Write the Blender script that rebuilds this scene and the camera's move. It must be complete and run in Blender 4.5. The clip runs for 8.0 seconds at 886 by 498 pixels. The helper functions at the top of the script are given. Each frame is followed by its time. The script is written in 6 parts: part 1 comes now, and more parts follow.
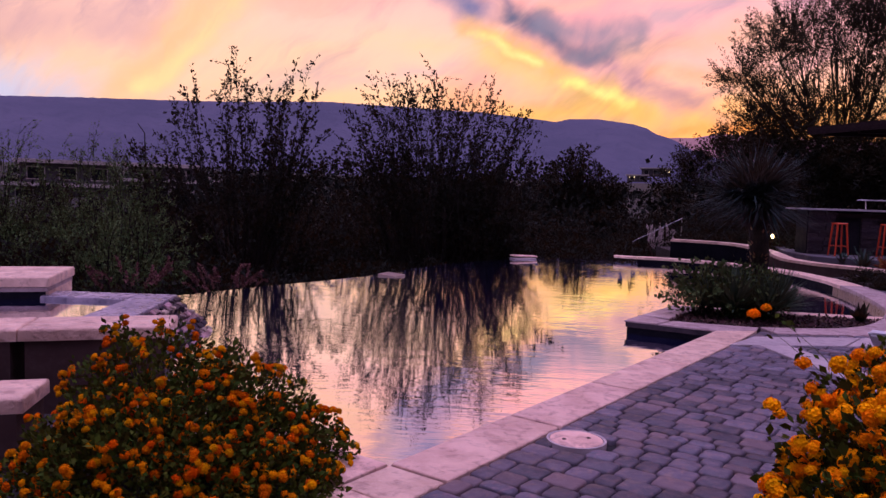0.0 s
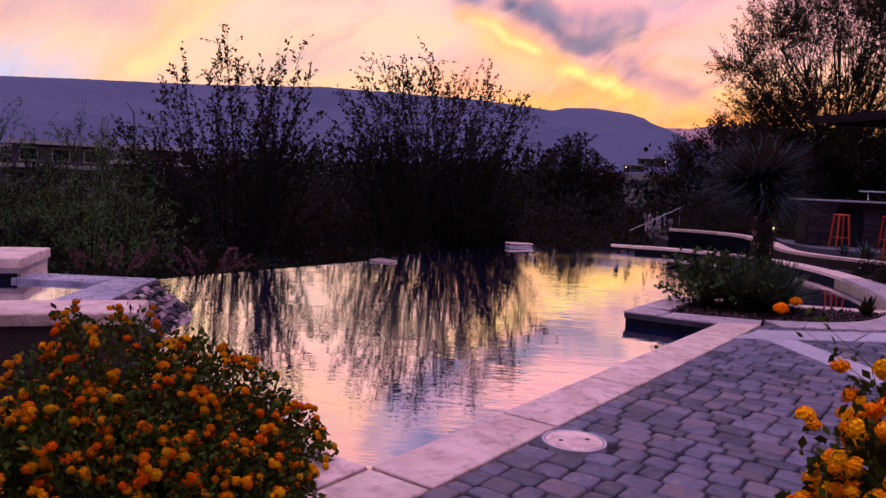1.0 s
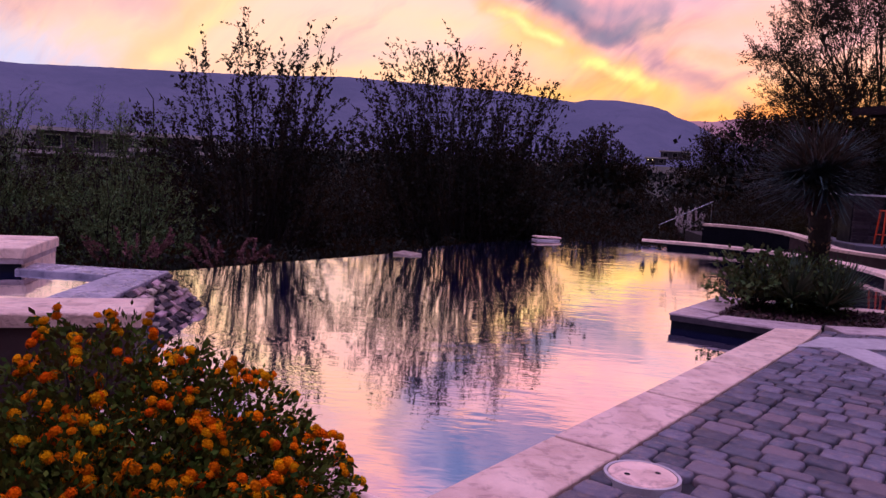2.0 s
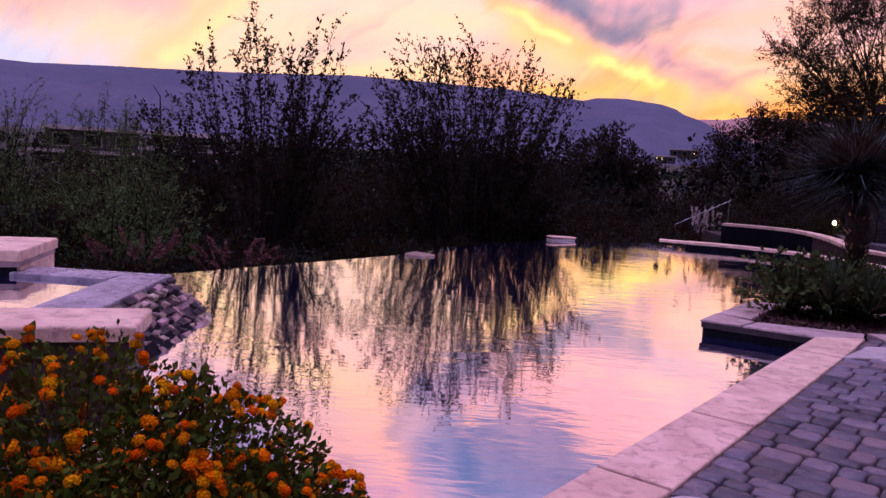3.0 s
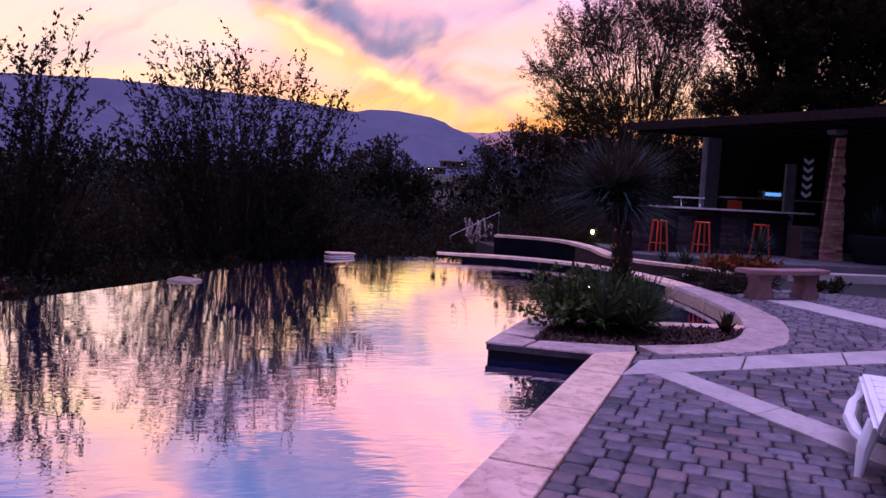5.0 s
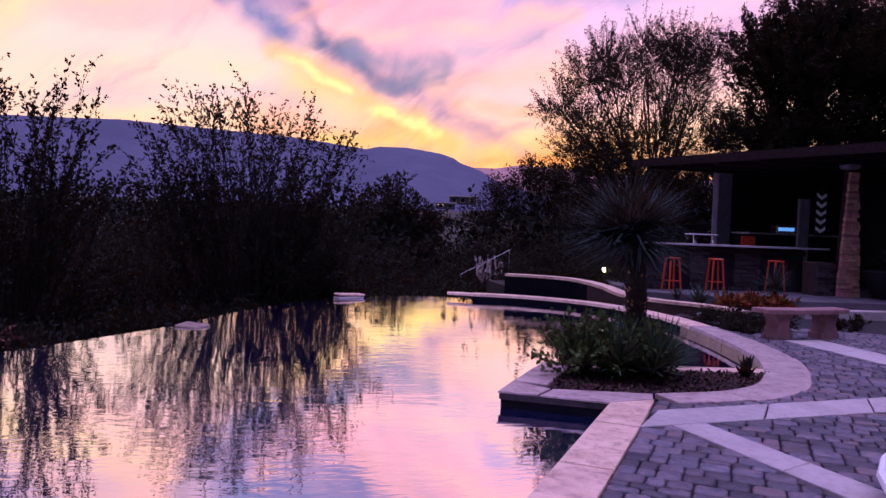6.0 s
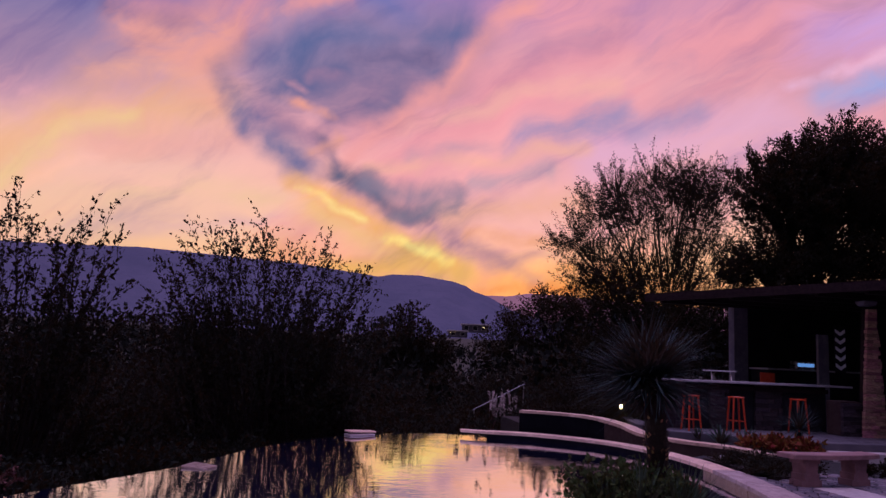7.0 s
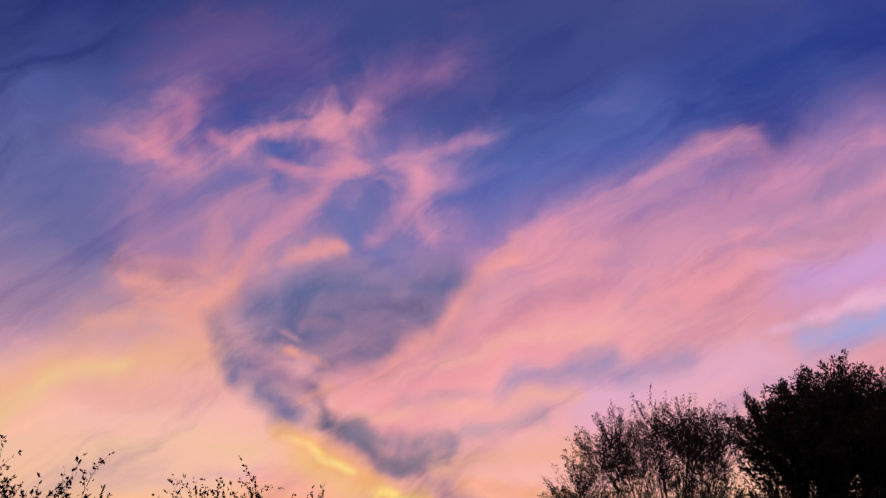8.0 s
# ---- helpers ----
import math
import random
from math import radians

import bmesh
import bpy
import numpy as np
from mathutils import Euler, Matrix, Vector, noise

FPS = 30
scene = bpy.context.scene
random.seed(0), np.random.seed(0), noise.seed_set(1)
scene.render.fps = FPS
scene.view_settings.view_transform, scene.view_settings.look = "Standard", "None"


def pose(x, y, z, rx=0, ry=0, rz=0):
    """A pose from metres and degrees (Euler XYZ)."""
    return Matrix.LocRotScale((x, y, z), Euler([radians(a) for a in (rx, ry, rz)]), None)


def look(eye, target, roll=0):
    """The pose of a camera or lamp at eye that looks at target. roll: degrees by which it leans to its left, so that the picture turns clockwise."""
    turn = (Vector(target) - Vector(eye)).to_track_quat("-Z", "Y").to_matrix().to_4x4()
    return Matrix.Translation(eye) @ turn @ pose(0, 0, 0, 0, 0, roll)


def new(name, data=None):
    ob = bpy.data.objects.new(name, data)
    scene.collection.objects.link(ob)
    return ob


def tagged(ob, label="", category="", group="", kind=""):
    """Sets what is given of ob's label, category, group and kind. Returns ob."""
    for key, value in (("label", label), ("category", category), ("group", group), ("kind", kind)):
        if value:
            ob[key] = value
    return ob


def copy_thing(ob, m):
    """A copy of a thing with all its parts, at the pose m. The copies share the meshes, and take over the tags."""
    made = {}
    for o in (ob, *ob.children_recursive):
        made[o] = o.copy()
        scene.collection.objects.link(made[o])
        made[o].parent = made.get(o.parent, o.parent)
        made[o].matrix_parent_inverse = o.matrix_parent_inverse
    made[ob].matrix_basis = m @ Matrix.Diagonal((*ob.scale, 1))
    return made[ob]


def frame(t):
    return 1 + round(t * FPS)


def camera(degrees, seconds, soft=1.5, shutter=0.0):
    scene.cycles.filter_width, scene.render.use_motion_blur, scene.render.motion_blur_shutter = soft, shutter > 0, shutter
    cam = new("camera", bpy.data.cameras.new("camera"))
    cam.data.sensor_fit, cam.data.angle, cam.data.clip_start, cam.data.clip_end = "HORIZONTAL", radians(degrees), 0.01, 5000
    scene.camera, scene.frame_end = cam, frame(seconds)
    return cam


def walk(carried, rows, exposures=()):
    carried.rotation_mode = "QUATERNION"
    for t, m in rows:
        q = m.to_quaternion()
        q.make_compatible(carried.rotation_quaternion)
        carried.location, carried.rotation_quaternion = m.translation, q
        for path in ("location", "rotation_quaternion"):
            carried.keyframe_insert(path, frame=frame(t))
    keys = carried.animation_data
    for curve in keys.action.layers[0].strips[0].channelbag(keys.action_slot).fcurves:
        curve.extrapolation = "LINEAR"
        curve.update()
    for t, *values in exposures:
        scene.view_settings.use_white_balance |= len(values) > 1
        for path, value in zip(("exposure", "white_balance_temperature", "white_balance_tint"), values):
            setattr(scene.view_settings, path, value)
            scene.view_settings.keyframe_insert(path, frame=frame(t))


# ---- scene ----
cam = camera(61.1, 8.0)
PATH = [
    (0, (0.376, -0.598, 1.437), (0.259, 1.394, 1.294), 1.8),
    (0.5, (0.409, -0.436, 1.414), (0.334, 1.555, 1.233), 2.3),
    (1, (0.389, -0.224, 1.389), (0.286, 1.765, 1.213), 2.6),
    (1.5, (0.293, 0.099, 1.371), (0.162, 2.085, 1.174), 3.0),
    (3, (0.084, 0.798, 1.353), (-0.089, 2.78, 1.146), 3.2),
    (3.5, (-0.035, 1.016, 1.349), (-0.129, 3.001, 1.128), 2.5),
    (4, (-0.087, 1.197, 1.359), (0.015, 3.183, 1.148), 1.5),
    (4.5, (0.01, 1.326, 1.396), (0.343, 3.288, 1.196), 2.1),
    (5, (0.101, 1.406, 1.448), (0.51, 3.358, 1.299), 2.9),
    (6.5, (0.13, 1.591, 1.626), (0.484, 3.558, 1.684), 2.2),
    (7, (0.091, 1.556, 1.71), (0.421, 3.508, 1.99), 2.6),
    (7.5, (0.11, 1.65, 1.726), (0.431, 3.53, 2.327), 2.8),
    (8, (-0.059, 1.627, 1.843), (0.236, 3.389, 2.743), 2.1),
]

EXPOSURES = [(0.0, 0.05, 6400, 10), (1.5, 0.15, 6150, 9), (3.0, 0.28, 6200, 9), (4.5, 0.36, 5750, 9), (5.2, 0.33, 5450, 8), (6.5, 0.05, 5450, 8), (7.0, -0.35, 6150, 10), (7.5, -0.3, 6300, 10), (8.0, -0.4, 6300, 10)]
walk(cam, [(t, look(e, g, r)) for t, e, g, r in PATH], EXPOSURES)

# ---- colour helpers ----


def lin(r, g, b, k=1.0):
    """Display values 0..255 to linear colour."""
    out = []
    for c in (r, g, b):
        c /= 255.0
        out.append(k * (c / 12.92 if c <= 0.04045 else ((c + 0.055) / 1.055) ** 2.4))
    return (*out, 1.0)


class Net:
    """Small wrapper for building node trees."""

    def __init__(self, tree):
        self.t = tree
        tree.nodes.clear()

    def put(self, socket, value):
        if isinstance(value, bpy.types.NodeSocket):
            self.t.links.new(value, socket)
        elif value is not None:
            socket.default_value = value

    def node(self, kind, **props):
        n = self.t.nodes.new(kind)
        for k, v in props.items():
            setattr(n, k, v)
        return n

    def math(self, op, a, b=None, clamp=False):
        n = self.node("ShaderNodeMath", operation=op, use_clamp=clamp)
        self.put(n.inputs[0], a)
        self.put(n.inputs[1], b)
        return n.outputs[0]

    def vec(self, op, a, b=None, out=0):
        n = self.node("ShaderNodeVectorMath", operation=op)
        self.put(n.inputs[0], a)
        if op == "SCALE":
            self.put(n.inputs["Scale"], b)
        else:
            self.put(n.inputs[1], b)
        return n.outputs["Value"] if out else n.outputs["Vector"]

    def mix(self, fac, a, b, blend="MIX"):
        n = self.node("ShaderNodeMix", data_type="RGBA", blend_type=blend)
        self.put(n.inputs[0], fac)
        self.put(n.inputs[6], a)
        self.put(n.inputs[7], b)
        return n.outputs[2]

    def noise(self, vector, scale, detail=4.0, rough=0.55, distortion=0.0, colour=False):
        n = self.node("ShaderNodeTexNoise")
        self.put(n.inputs["Vector"], vector)
        n.inputs["Scale"].default_value, n.inputs["Detail"].default_value = scale, detail
        n.inputs["Roughness"].default_value, n.inputs["Distortion"].default_value = rough, distortion
        return n.outputs["Color" if colour else "Fac"]

    def span(self, value, a, b, lo=0.0, hi=1.0, smooth=True):
        n = self.node("ShaderNodeMapRange", interpolation_type="SMOOTHSTEP" if smooth else "LINEAR")
        self.put(n.inputs[0], value)
        for i, v in enumerate((a, b, lo, hi)):
            self.put(n.inputs[i + 1], v)
        return n.outputs[0]

    def ramp(self, value, stops):
        n = self.node("ShaderNodeValToRGB")
        self.put(n.inputs[0], value)
        e = n.color_ramp.elements
        e[0].position, e[0].color = stops[0]
        e[1].position, e[1].color = stops[-1]
        for p, c in stops[1:-1]:
            e.new(p).color = c
        return n.outputs[0]


# ---- sky: after sunset, torn clouds lit from below ----
SUN_AZ = radians(11.0)
world = bpy.data.worlds.new("dusk_sky")
scene.world = world
world.use_nodes = True
W = Net(world.node_tree)
coord = W.node("ShaderNodeTexCoord").outputs["Generated"]
sky = W.node("ShaderNodeTexSky", sky_type="NISHITA", sun_disc=False)
sky.sun_elevation, sky.sun_rotation, sky.dust_density = radians(1.0), SUN_AZ, 2.0

# chart of the western sky: a plane square to the way (az, el)
AZ, EL, LEAN = radians(9.7), radians(17.5), radians(2.8)
fwd = Vector((math.sin(AZ) * math.cos(EL), math.cos(AZ) * math.cos(EL), math.sin(EL)))
side = fwd.cross(Vector((0, 0, 1))).normalized()
rise = side.cross(fwd)
ax_x = side * math.cos(LEAN) + rise * math.sin(LEAN)
ax_y = rise * math.cos(LEAN) - side * math.sin(LEAN)
depth = W.math("MAXIMUM", W.vec("DOT_PRODUCT", coord, tuple(fwd), 1), 0.12)
cx = W.math("DIVIDE", W.vec("DOT_PRODUCT", coord, tuple(ax_x), 1), depth)
cy = W.math("DIVIDE", W.vec("DOT_PRODUCT", coord, tuple(ax_y), 1), depth)
comb = W.node("ShaderNodeCombineXYZ")
W.put(comb.inputs[0], cx)
W.put(comb.inputs[1], cy)
chart = comb.outputs[0]
# wispy warping at two scales
w1 = W.vec("SCALE", W.vec("SUBTRACT", W.noise(chart, 4.0, 4.0, 0.55, 0.3, True), (0.5, 0.5, 0.5)), 0.085)
w2 = W.vec("SCALE", W.vec("SUBTRACT", W.noise(chart, 17.0, 4.0, 0.6, 0.0, True), (0.5, 0.5, 0.5)), 0.026)
warped = W.vec("ADD", chart, W.vec("ADD", w1, w2))
sep = W.node("ShaderNodeSeparateXYZ")
W.put(sep.inputs[0], coord)
up = W.math("MAXIMUM", sep.outputs[2], 0.0)
west = W.span(W.vec("DOT_PRODUCT", coord, (math.sin(SUN_AZ), math.cos(SUN_AZ), 0.0), 1), -0.5, 0.9)
# both ramps brightened at the unseen zenith, added to light level surfaces
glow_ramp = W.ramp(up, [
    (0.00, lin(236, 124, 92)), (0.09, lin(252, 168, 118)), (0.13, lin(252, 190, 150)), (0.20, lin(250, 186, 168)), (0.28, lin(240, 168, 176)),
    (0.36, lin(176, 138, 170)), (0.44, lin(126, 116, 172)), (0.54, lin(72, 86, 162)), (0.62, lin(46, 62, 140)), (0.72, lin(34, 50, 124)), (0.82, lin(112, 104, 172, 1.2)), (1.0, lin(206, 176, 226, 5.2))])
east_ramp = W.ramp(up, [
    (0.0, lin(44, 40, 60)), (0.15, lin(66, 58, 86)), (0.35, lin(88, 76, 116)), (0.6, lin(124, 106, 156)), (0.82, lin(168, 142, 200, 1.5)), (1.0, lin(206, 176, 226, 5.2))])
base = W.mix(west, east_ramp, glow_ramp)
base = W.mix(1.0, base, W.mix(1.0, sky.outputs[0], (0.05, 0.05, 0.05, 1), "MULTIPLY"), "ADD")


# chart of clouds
FX = 1328.0


def spot(x, y):
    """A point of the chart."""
    return Vector(((x - 784) / FX, (441 - y) / FX, 0))


def drawn_out(vector, degrees, scale, freq, detail=6.0, rough=0.6, distortion=0.2):
    """Noise drawn out along a direction of the chart."""
    a = W.node("ShaderNodeMapping")
    W.put(a.inputs[0], vector)
    a.inputs["Rotation"].default_value = (0, 0, radians(-degrees))
    b = W.node("ShaderNodeMapping")
    W.put(b.inputs[0], a.outputs[0])
    b.inputs["Scale"].default_value = scale
    return W.noise(b.outputs[0], freq, detail, rough, distortion)


rays = drawn_out(W.vec("ADD", chart, W.vec("SCALE", w1, 1.2)), 31, (1.5, 7.0, 1.0), 1.7, 6.0, 0.6, 0.4)
fibre = W.math("SUBTRACT", drawn_out(W.vec("ADD", chart, W.vec("SCALE", w1, 1.6)), 24, (3.0, 8.0, 1.0), 1.8, 5.0, 0.58, 0.7), 0.5)
sheet = drawn_out(W.vec("ADD", chart, W.vec("SCALE", w1, 0.9)), 27, (1.9, 8.0, 1.0), 1.5, 6.0, 0.55, 0.3)
level = drawn_out(warped, 5, (1.8, 9.0, 1.0), 1.6, 6.0, 0.58)
curl = W.noise(W.vec("ADD", chart, W.vec("SCALE", w1, 3.0)), 5.0, 5.0, 0.55, 0.8)


def stroke(colour, torn, pts, width, col, opacity, texture=None, lo=0.3, hi=0.62):
    """A soft band of cloud along a line of chart points, thinned by a texture."""
    mask = None
    place = W.vec("ADD", warped, W.vec("SCALE", colour, 1e-7))
    for p0, p1 in zip(pts, pts[1:]):
        a, b = spot(*p0), spot(*p1)
        ab = b - a
        pa = W.vec("SUBTRACT", place, tuple(a))
        h = W.math("MULTIPLY", W.vec("DOT_PRODUCT", pa, tuple(ab), 1), 1.0 / max(ab.length_squared, 1e-6), True)
        d = W.vec("LENGTH", W.vec("SUBTRACT", pa, W.vec("SCALE", tuple(ab), h)), None, 1)
        mask = d if mask is None else W.math("MINIMUM", mask, d)
    mask = W.math("ADD", mask, W.math("MULTIPLY", fibre, 1.7 * torn * width / FX))
    m = W.math("MULTIPLY", W.span(mask, -0.25 * width / FX, 1.3 * width / FX, opacity, 0.0), front)
    if texture is not None:
        m = W.math("MULTIPLY", m, W.span(texture, lo, hi))
    return W.mix(m, colour, lin(*col) if len(col) < 4 else lin(*col[:3], col[3]))


def wisp(colour, torn, pts, width, col, opacity):
    """A curl of cloud: a wide thin veil, torn by the curl texture, with a brighter core."""
    veil = stroke(colour, torn, pts, width * 3.0, col, opacity * 0.62, curl, 0.36, 0.62)
    return stroke(veil, torn, pts, width * 1.15, col, opacity * 0.8)


front = W.span(W.vec("DOT_PRODUCT", coord, tuple(fwd), 1), 0.35, 0.6)
s = base
# lower sky: peach haze, orange towards the sunset, pale blue far round to the south
s = stroke(s, 1, [(-600, 600), (0, 610), (450, 620)], 180, (250, 198, 176), 0.85, level, 0.25, 0.55)
s = stroke(s, 1, [(-520, 470), (-100, 490)], 70, (212, 162, 168), 0.75)
s = stroke(s, 1, [(-650, 560), (-280, 650)], 90, (185, 196, 232), 0.8)
s = stroke(s, 1, [(480, 700), (800, 730), (1100, 730)], 90, (255, 170, 92), 0.85)
s = stroke(s, 1, [(60, 660), (420, 650)], 40, (255, 198, 140), 0.7, level, 0.35, 0.55)
# slate blue high on the left
s = stroke(s, 1, [(-500, 120), (0, 90), (190, 140)], 270, (98, 104, 162), 0.9)
s = stroke(s, 1, [(-450, 330), (0, 310), (260, 330)], 95, (158, 130, 166), 0.75)
s = stroke(s, 1, [(-350, -60), (-100, -250), (250, -330)], 300, (44, 56, 118), 0.9)
# golden bank sweeping in from the left
s = stroke(s, 1, [(-260, 640), (-100, 540), (20, 480), (130, 440), (250, 415), (380, 395)], 66, (254, 190, 142), 0.9)
s = stroke(s, 1, [(-160, 600), (0, 520), (100, 462), (220, 420)], 26, (255, 214, 152), 0.85)
s = stroke(s, 1, [(150, 470), (420, 460)], 40, (248, 178, 168), 0.8)
s = stroke(s, 1, [(60, 570), (330, 545), (480, 560)], 34, (255, 208, 160), 0.75, level, 0.3, 0.55)
s = stroke(s, 1, [(220, 620), (470, 600)], 30, (222, 170, 180), 0.6, level, 0.35, 0.6)
# broad pink sheet climbing to the north
s = stroke(s, 1, [(700, 530), (900, 370), (1200, 310), (1750, 250)], 270, (252, 164, 172), 0.97)
s = stroke(s, 1, [(820, 600), (1100, 560), (1400, 500)], 130, (246, 176, 184), 0.8)
s = stroke(s, 1, [(900, 200), (1200, 110), (1700, -20)], 130, (178, 136, 188), 0.8)
s = stroke(s, 1, [(780, 170), (950, 90), (1150, 20), (1500, -120)], 120, (92, 110, 184), 0.95)
s = stroke(s, 1, [(1350, -60), (1700, -220)], 190, (42, 60, 140), 0.9)
s = stroke(s, 1.4, [(860, 260), (980, 190), (1150, 110), (1340, 30)], 44, (232, 156, 182), 0.85, rays, 0.3, 0.6)
s = stroke(s, 1.4, [(980, 220), (1220, 160), (1600, 40)], 50, (222, 150, 184), 0.75, rays, 0.35, 0.6)
s = stroke(s, 1.2, [(1120, 270), (1420, 190), (1650, 100)], 50, (196, 146, 192), 0.8)
s = stroke(s, 1.2, [(1330, 215), (1600, 120)], 26, (240, 160, 184), 0.8)
s = stroke(s, 1, [(980, 250), (1380, 285)], 80, (255, 168, 176), 0.85, sheet, 0.3, 0.55)
s = stroke(s, 1, [(900, 330), (1300, 390)], 70, (255, 182, 184), 0.7, sheet, 0.35, 0.58)
s = stroke(s, 1, [(1420, 300), (1650, 230)], 80, (206, 166, 226), 0.85)
s = stroke(s, 1, [(1430, 400), (1650, 320)], 44, (162, 178, 232), 0.95)
s = stroke(s, 0.6, [(1380, 385), (1480, 345), (1600, 300)], 16, (246, 190, 218), 0.85)
s = stroke(s, 1, [(1050, 500), (1380, 450)], 70, (238, 182, 212), 0.8)
s = stroke(s, 1.3, [(900, 470), (980, 455), (1070, 425)], 34, (156, 146, 190), 0.9)
s = stroke(s, 1.3, [(1110, 450), (1220, 425)], 30, (182, 158, 194), 0.75)
s = stroke(s, 1.3, [(800, 360), (900, 320), (1000, 270)], 26, (230, 150, 172), 0.6, rays, 0.5, 0.7)
s = stroke(s, 1.3, [(720, 490), (880, 478)], 24, (204, 160, 176), 0.7)
s = stroke(s, 1.3, [(840, 545), (960, 535)], 20, (196, 164, 178), 0.7)
s = stroke(s, 1.0, [(700, 440), (900, 390), (1060, 370)], 22, (255, 184, 172), 0.8)
s = stroke(s, 1.0, [(640, 515), (820, 505), (1020, 490)], 20, (255, 186, 166), 0.85)
s = stroke(s, 1.0, [(780, 610), (1020, 575)], 34, (255, 186, 148), 0.75)
# veils and curls at the top
s = stroke(s, 1, [(330, -120), (500, -150)], 130, (130, 100, 158), 0.7)
s = stroke(s, 1, [(260, 40), (350, 150), (520, 90)], 160, (160, 128, 180), 0.8, curl, 0.3, 0.6)
s = stroke(s, 1, [(640, 60), (780, 90)], 110, (160, 130, 186), 0.75, curl, 0.3, 0.6)
s = stroke(s, 1.2, [(290, 135), (410, 110), (520, 70)], 38, (104, 110, 174), 0.85)
s = stroke(s, 1.2, [(575, 100), (560, 190)], 32, (98, 112, 180), 0.85)
s = stroke(s, 1.2, [(610, 130), (630, 200), (700, 250)], 38, (110, 118, 182), 0.8)
s = stroke(s, 1.2, [(650, 20), (690, 90)], 30, (112, 116, 182), 0.6)
s = stroke(s, 1.2, [(215, 235), (330, 250)], 30, (92, 92, 148), 0.85)
s = wisp(s, 1, [(640, -70), (720, -105), (800, -115)], 34, (170, 118, 168), 0.75)
s = wisp(s, 1.5, [(262, 20), (300, 60), (330, 65)], 26, (246, 158, 176), 0.9)
s = wisp(s, 1.5, [(322, -30), (310, 20)], 20, (228, 146, 174), 0.8)
s = wisp(s, 1.0, [(410, 44), (450, 18), (520, 0), (600, -6), (632, -14)], 17, (250, 162, 178), 0.95)
s = wisp(s, 1.5, [(590, -6), (620, 40), (618, 80)], 28, (244, 160, 178), 0.9)
s = wisp(s, 1.2, [(365, 18), (420, 50), (470, 70), (535, 86)], 14, (236, 152, 176), 0.85)
s = wisp(s, 1.5, [(600, 84), (560, 140), (520, 165), (470, 205), (425, 250)], 25, (232, 152, 176), 0.9)
s = wisp(s, 1.2, [(430, 160), (520, 150)], 22, (196, 140, 176), 0.7)
s = wisp(s, 1.2, [(870, 18), (790, 35), (720, 85)], 17, (212, 148, 184), 0.8)
s = wisp(s, 1.5, [(748, 100), (740, 155), (772, 190)], 24, (248, 164, 184), 0.9)
s = wisp(s, 1.5, [(722, 165), (655, 205)], 20, (222, 150, 182), 0.8)
s = wisp(s, 1.2, [(250, 130), (280, 190)], 28, (172, 130, 172), 0.75)
s = wisp(s, 1.2, [(260, 222), (380, 242)], 13, (196, 138, 168), 0.8)
# ragged bright clouds left of the wedge
s = wisp(s, 1.2, [(405, 190), (425, 265)], 34, (222, 150, 168), 0.8)
s = wisp(s, 1.2, [(270, 312), (380, 330)], 28, (246, 164, 152), 0.85)
s = wisp(s, 1.2, [(235, 272), (330, 300), (400, 290)], 19, (252, 170, 156), 0.95)
s = wisp(s, 1.0, [(400, 288), (470, 258), (600, 220)], 15, (252, 166, 162), 0.95)
s = wisp(s, 1.2, [(185, 352), (300, 340), (375, 360), (385, 395)], 21, (253, 180, 156), 0.9)
s = wisp(s, 1.2, [(405, 275), (385, 340)], 26, (253, 172, 154), 0.9)
# dark torn wedge above the afterglow
s = stroke(s, 1.0, [(450, 318), (600, 300), (810, 285)], 56, (92, 107, 156), 0.97)
s = stroke(s, 1.0, [(500, 370), (640, 350), (760, 345)], 62, (100, 105, 150), 0.97)
s = stroke(s, 1.0, [(590, 415), (690, 395)], 44, (118, 110, 150), 0.9)
s = stroke(s, 1.0, [(460, 420), (545, 470)], 36, (156, 122, 156), 0.8)
s = stroke(s, 0.8, [(395, 345), (430, 410), (470, 470), (520, 510)], 38, (88, 106, 156), 1.0)
s = stroke(s, 1.0, [(560, 460), (580, 520)], 24, (120, 106, 140), 0.85)
s = stroke(s, 1.2, [(640, 330), (740, 320)], 26, (96, 90, 134), 0.75)
s = stroke(s, 1.0, [(455, 375), (520, 395), (595, 420)], 13, (250, 168, 150), 0.97)
s = stroke(s, 1.0, [(485, 340), (545, 370)], 11, (200, 146, 166), 0.8)
s = stroke(s, 1.2, [(560, 350), (650, 378)], 12, (170, 130, 160), 0.7)
s = stroke(s, 1.2, [(535, 490), (592, 463)], 17, (246, 170, 150), 0.9)
s = stroke(s, 1.0, [(600, 500), (700, 420), (790, 350), (860, 270), (920, 225)], 26, (253, 168, 164), 0.95)
s = stroke(s, 0.8, [(575, 522), (640, 545), (685, 590), (735, 605)], 34, (90, 98, 128), 1.0)
s = stroke(s, 1.0, [(640, 540), (720, 562), (810, 565)], 28, (146, 132, 154), 0.85)
s = stroke(s, 1.0, [(690, 602), (800, 590)], 22, (150, 132, 148), 0.8)
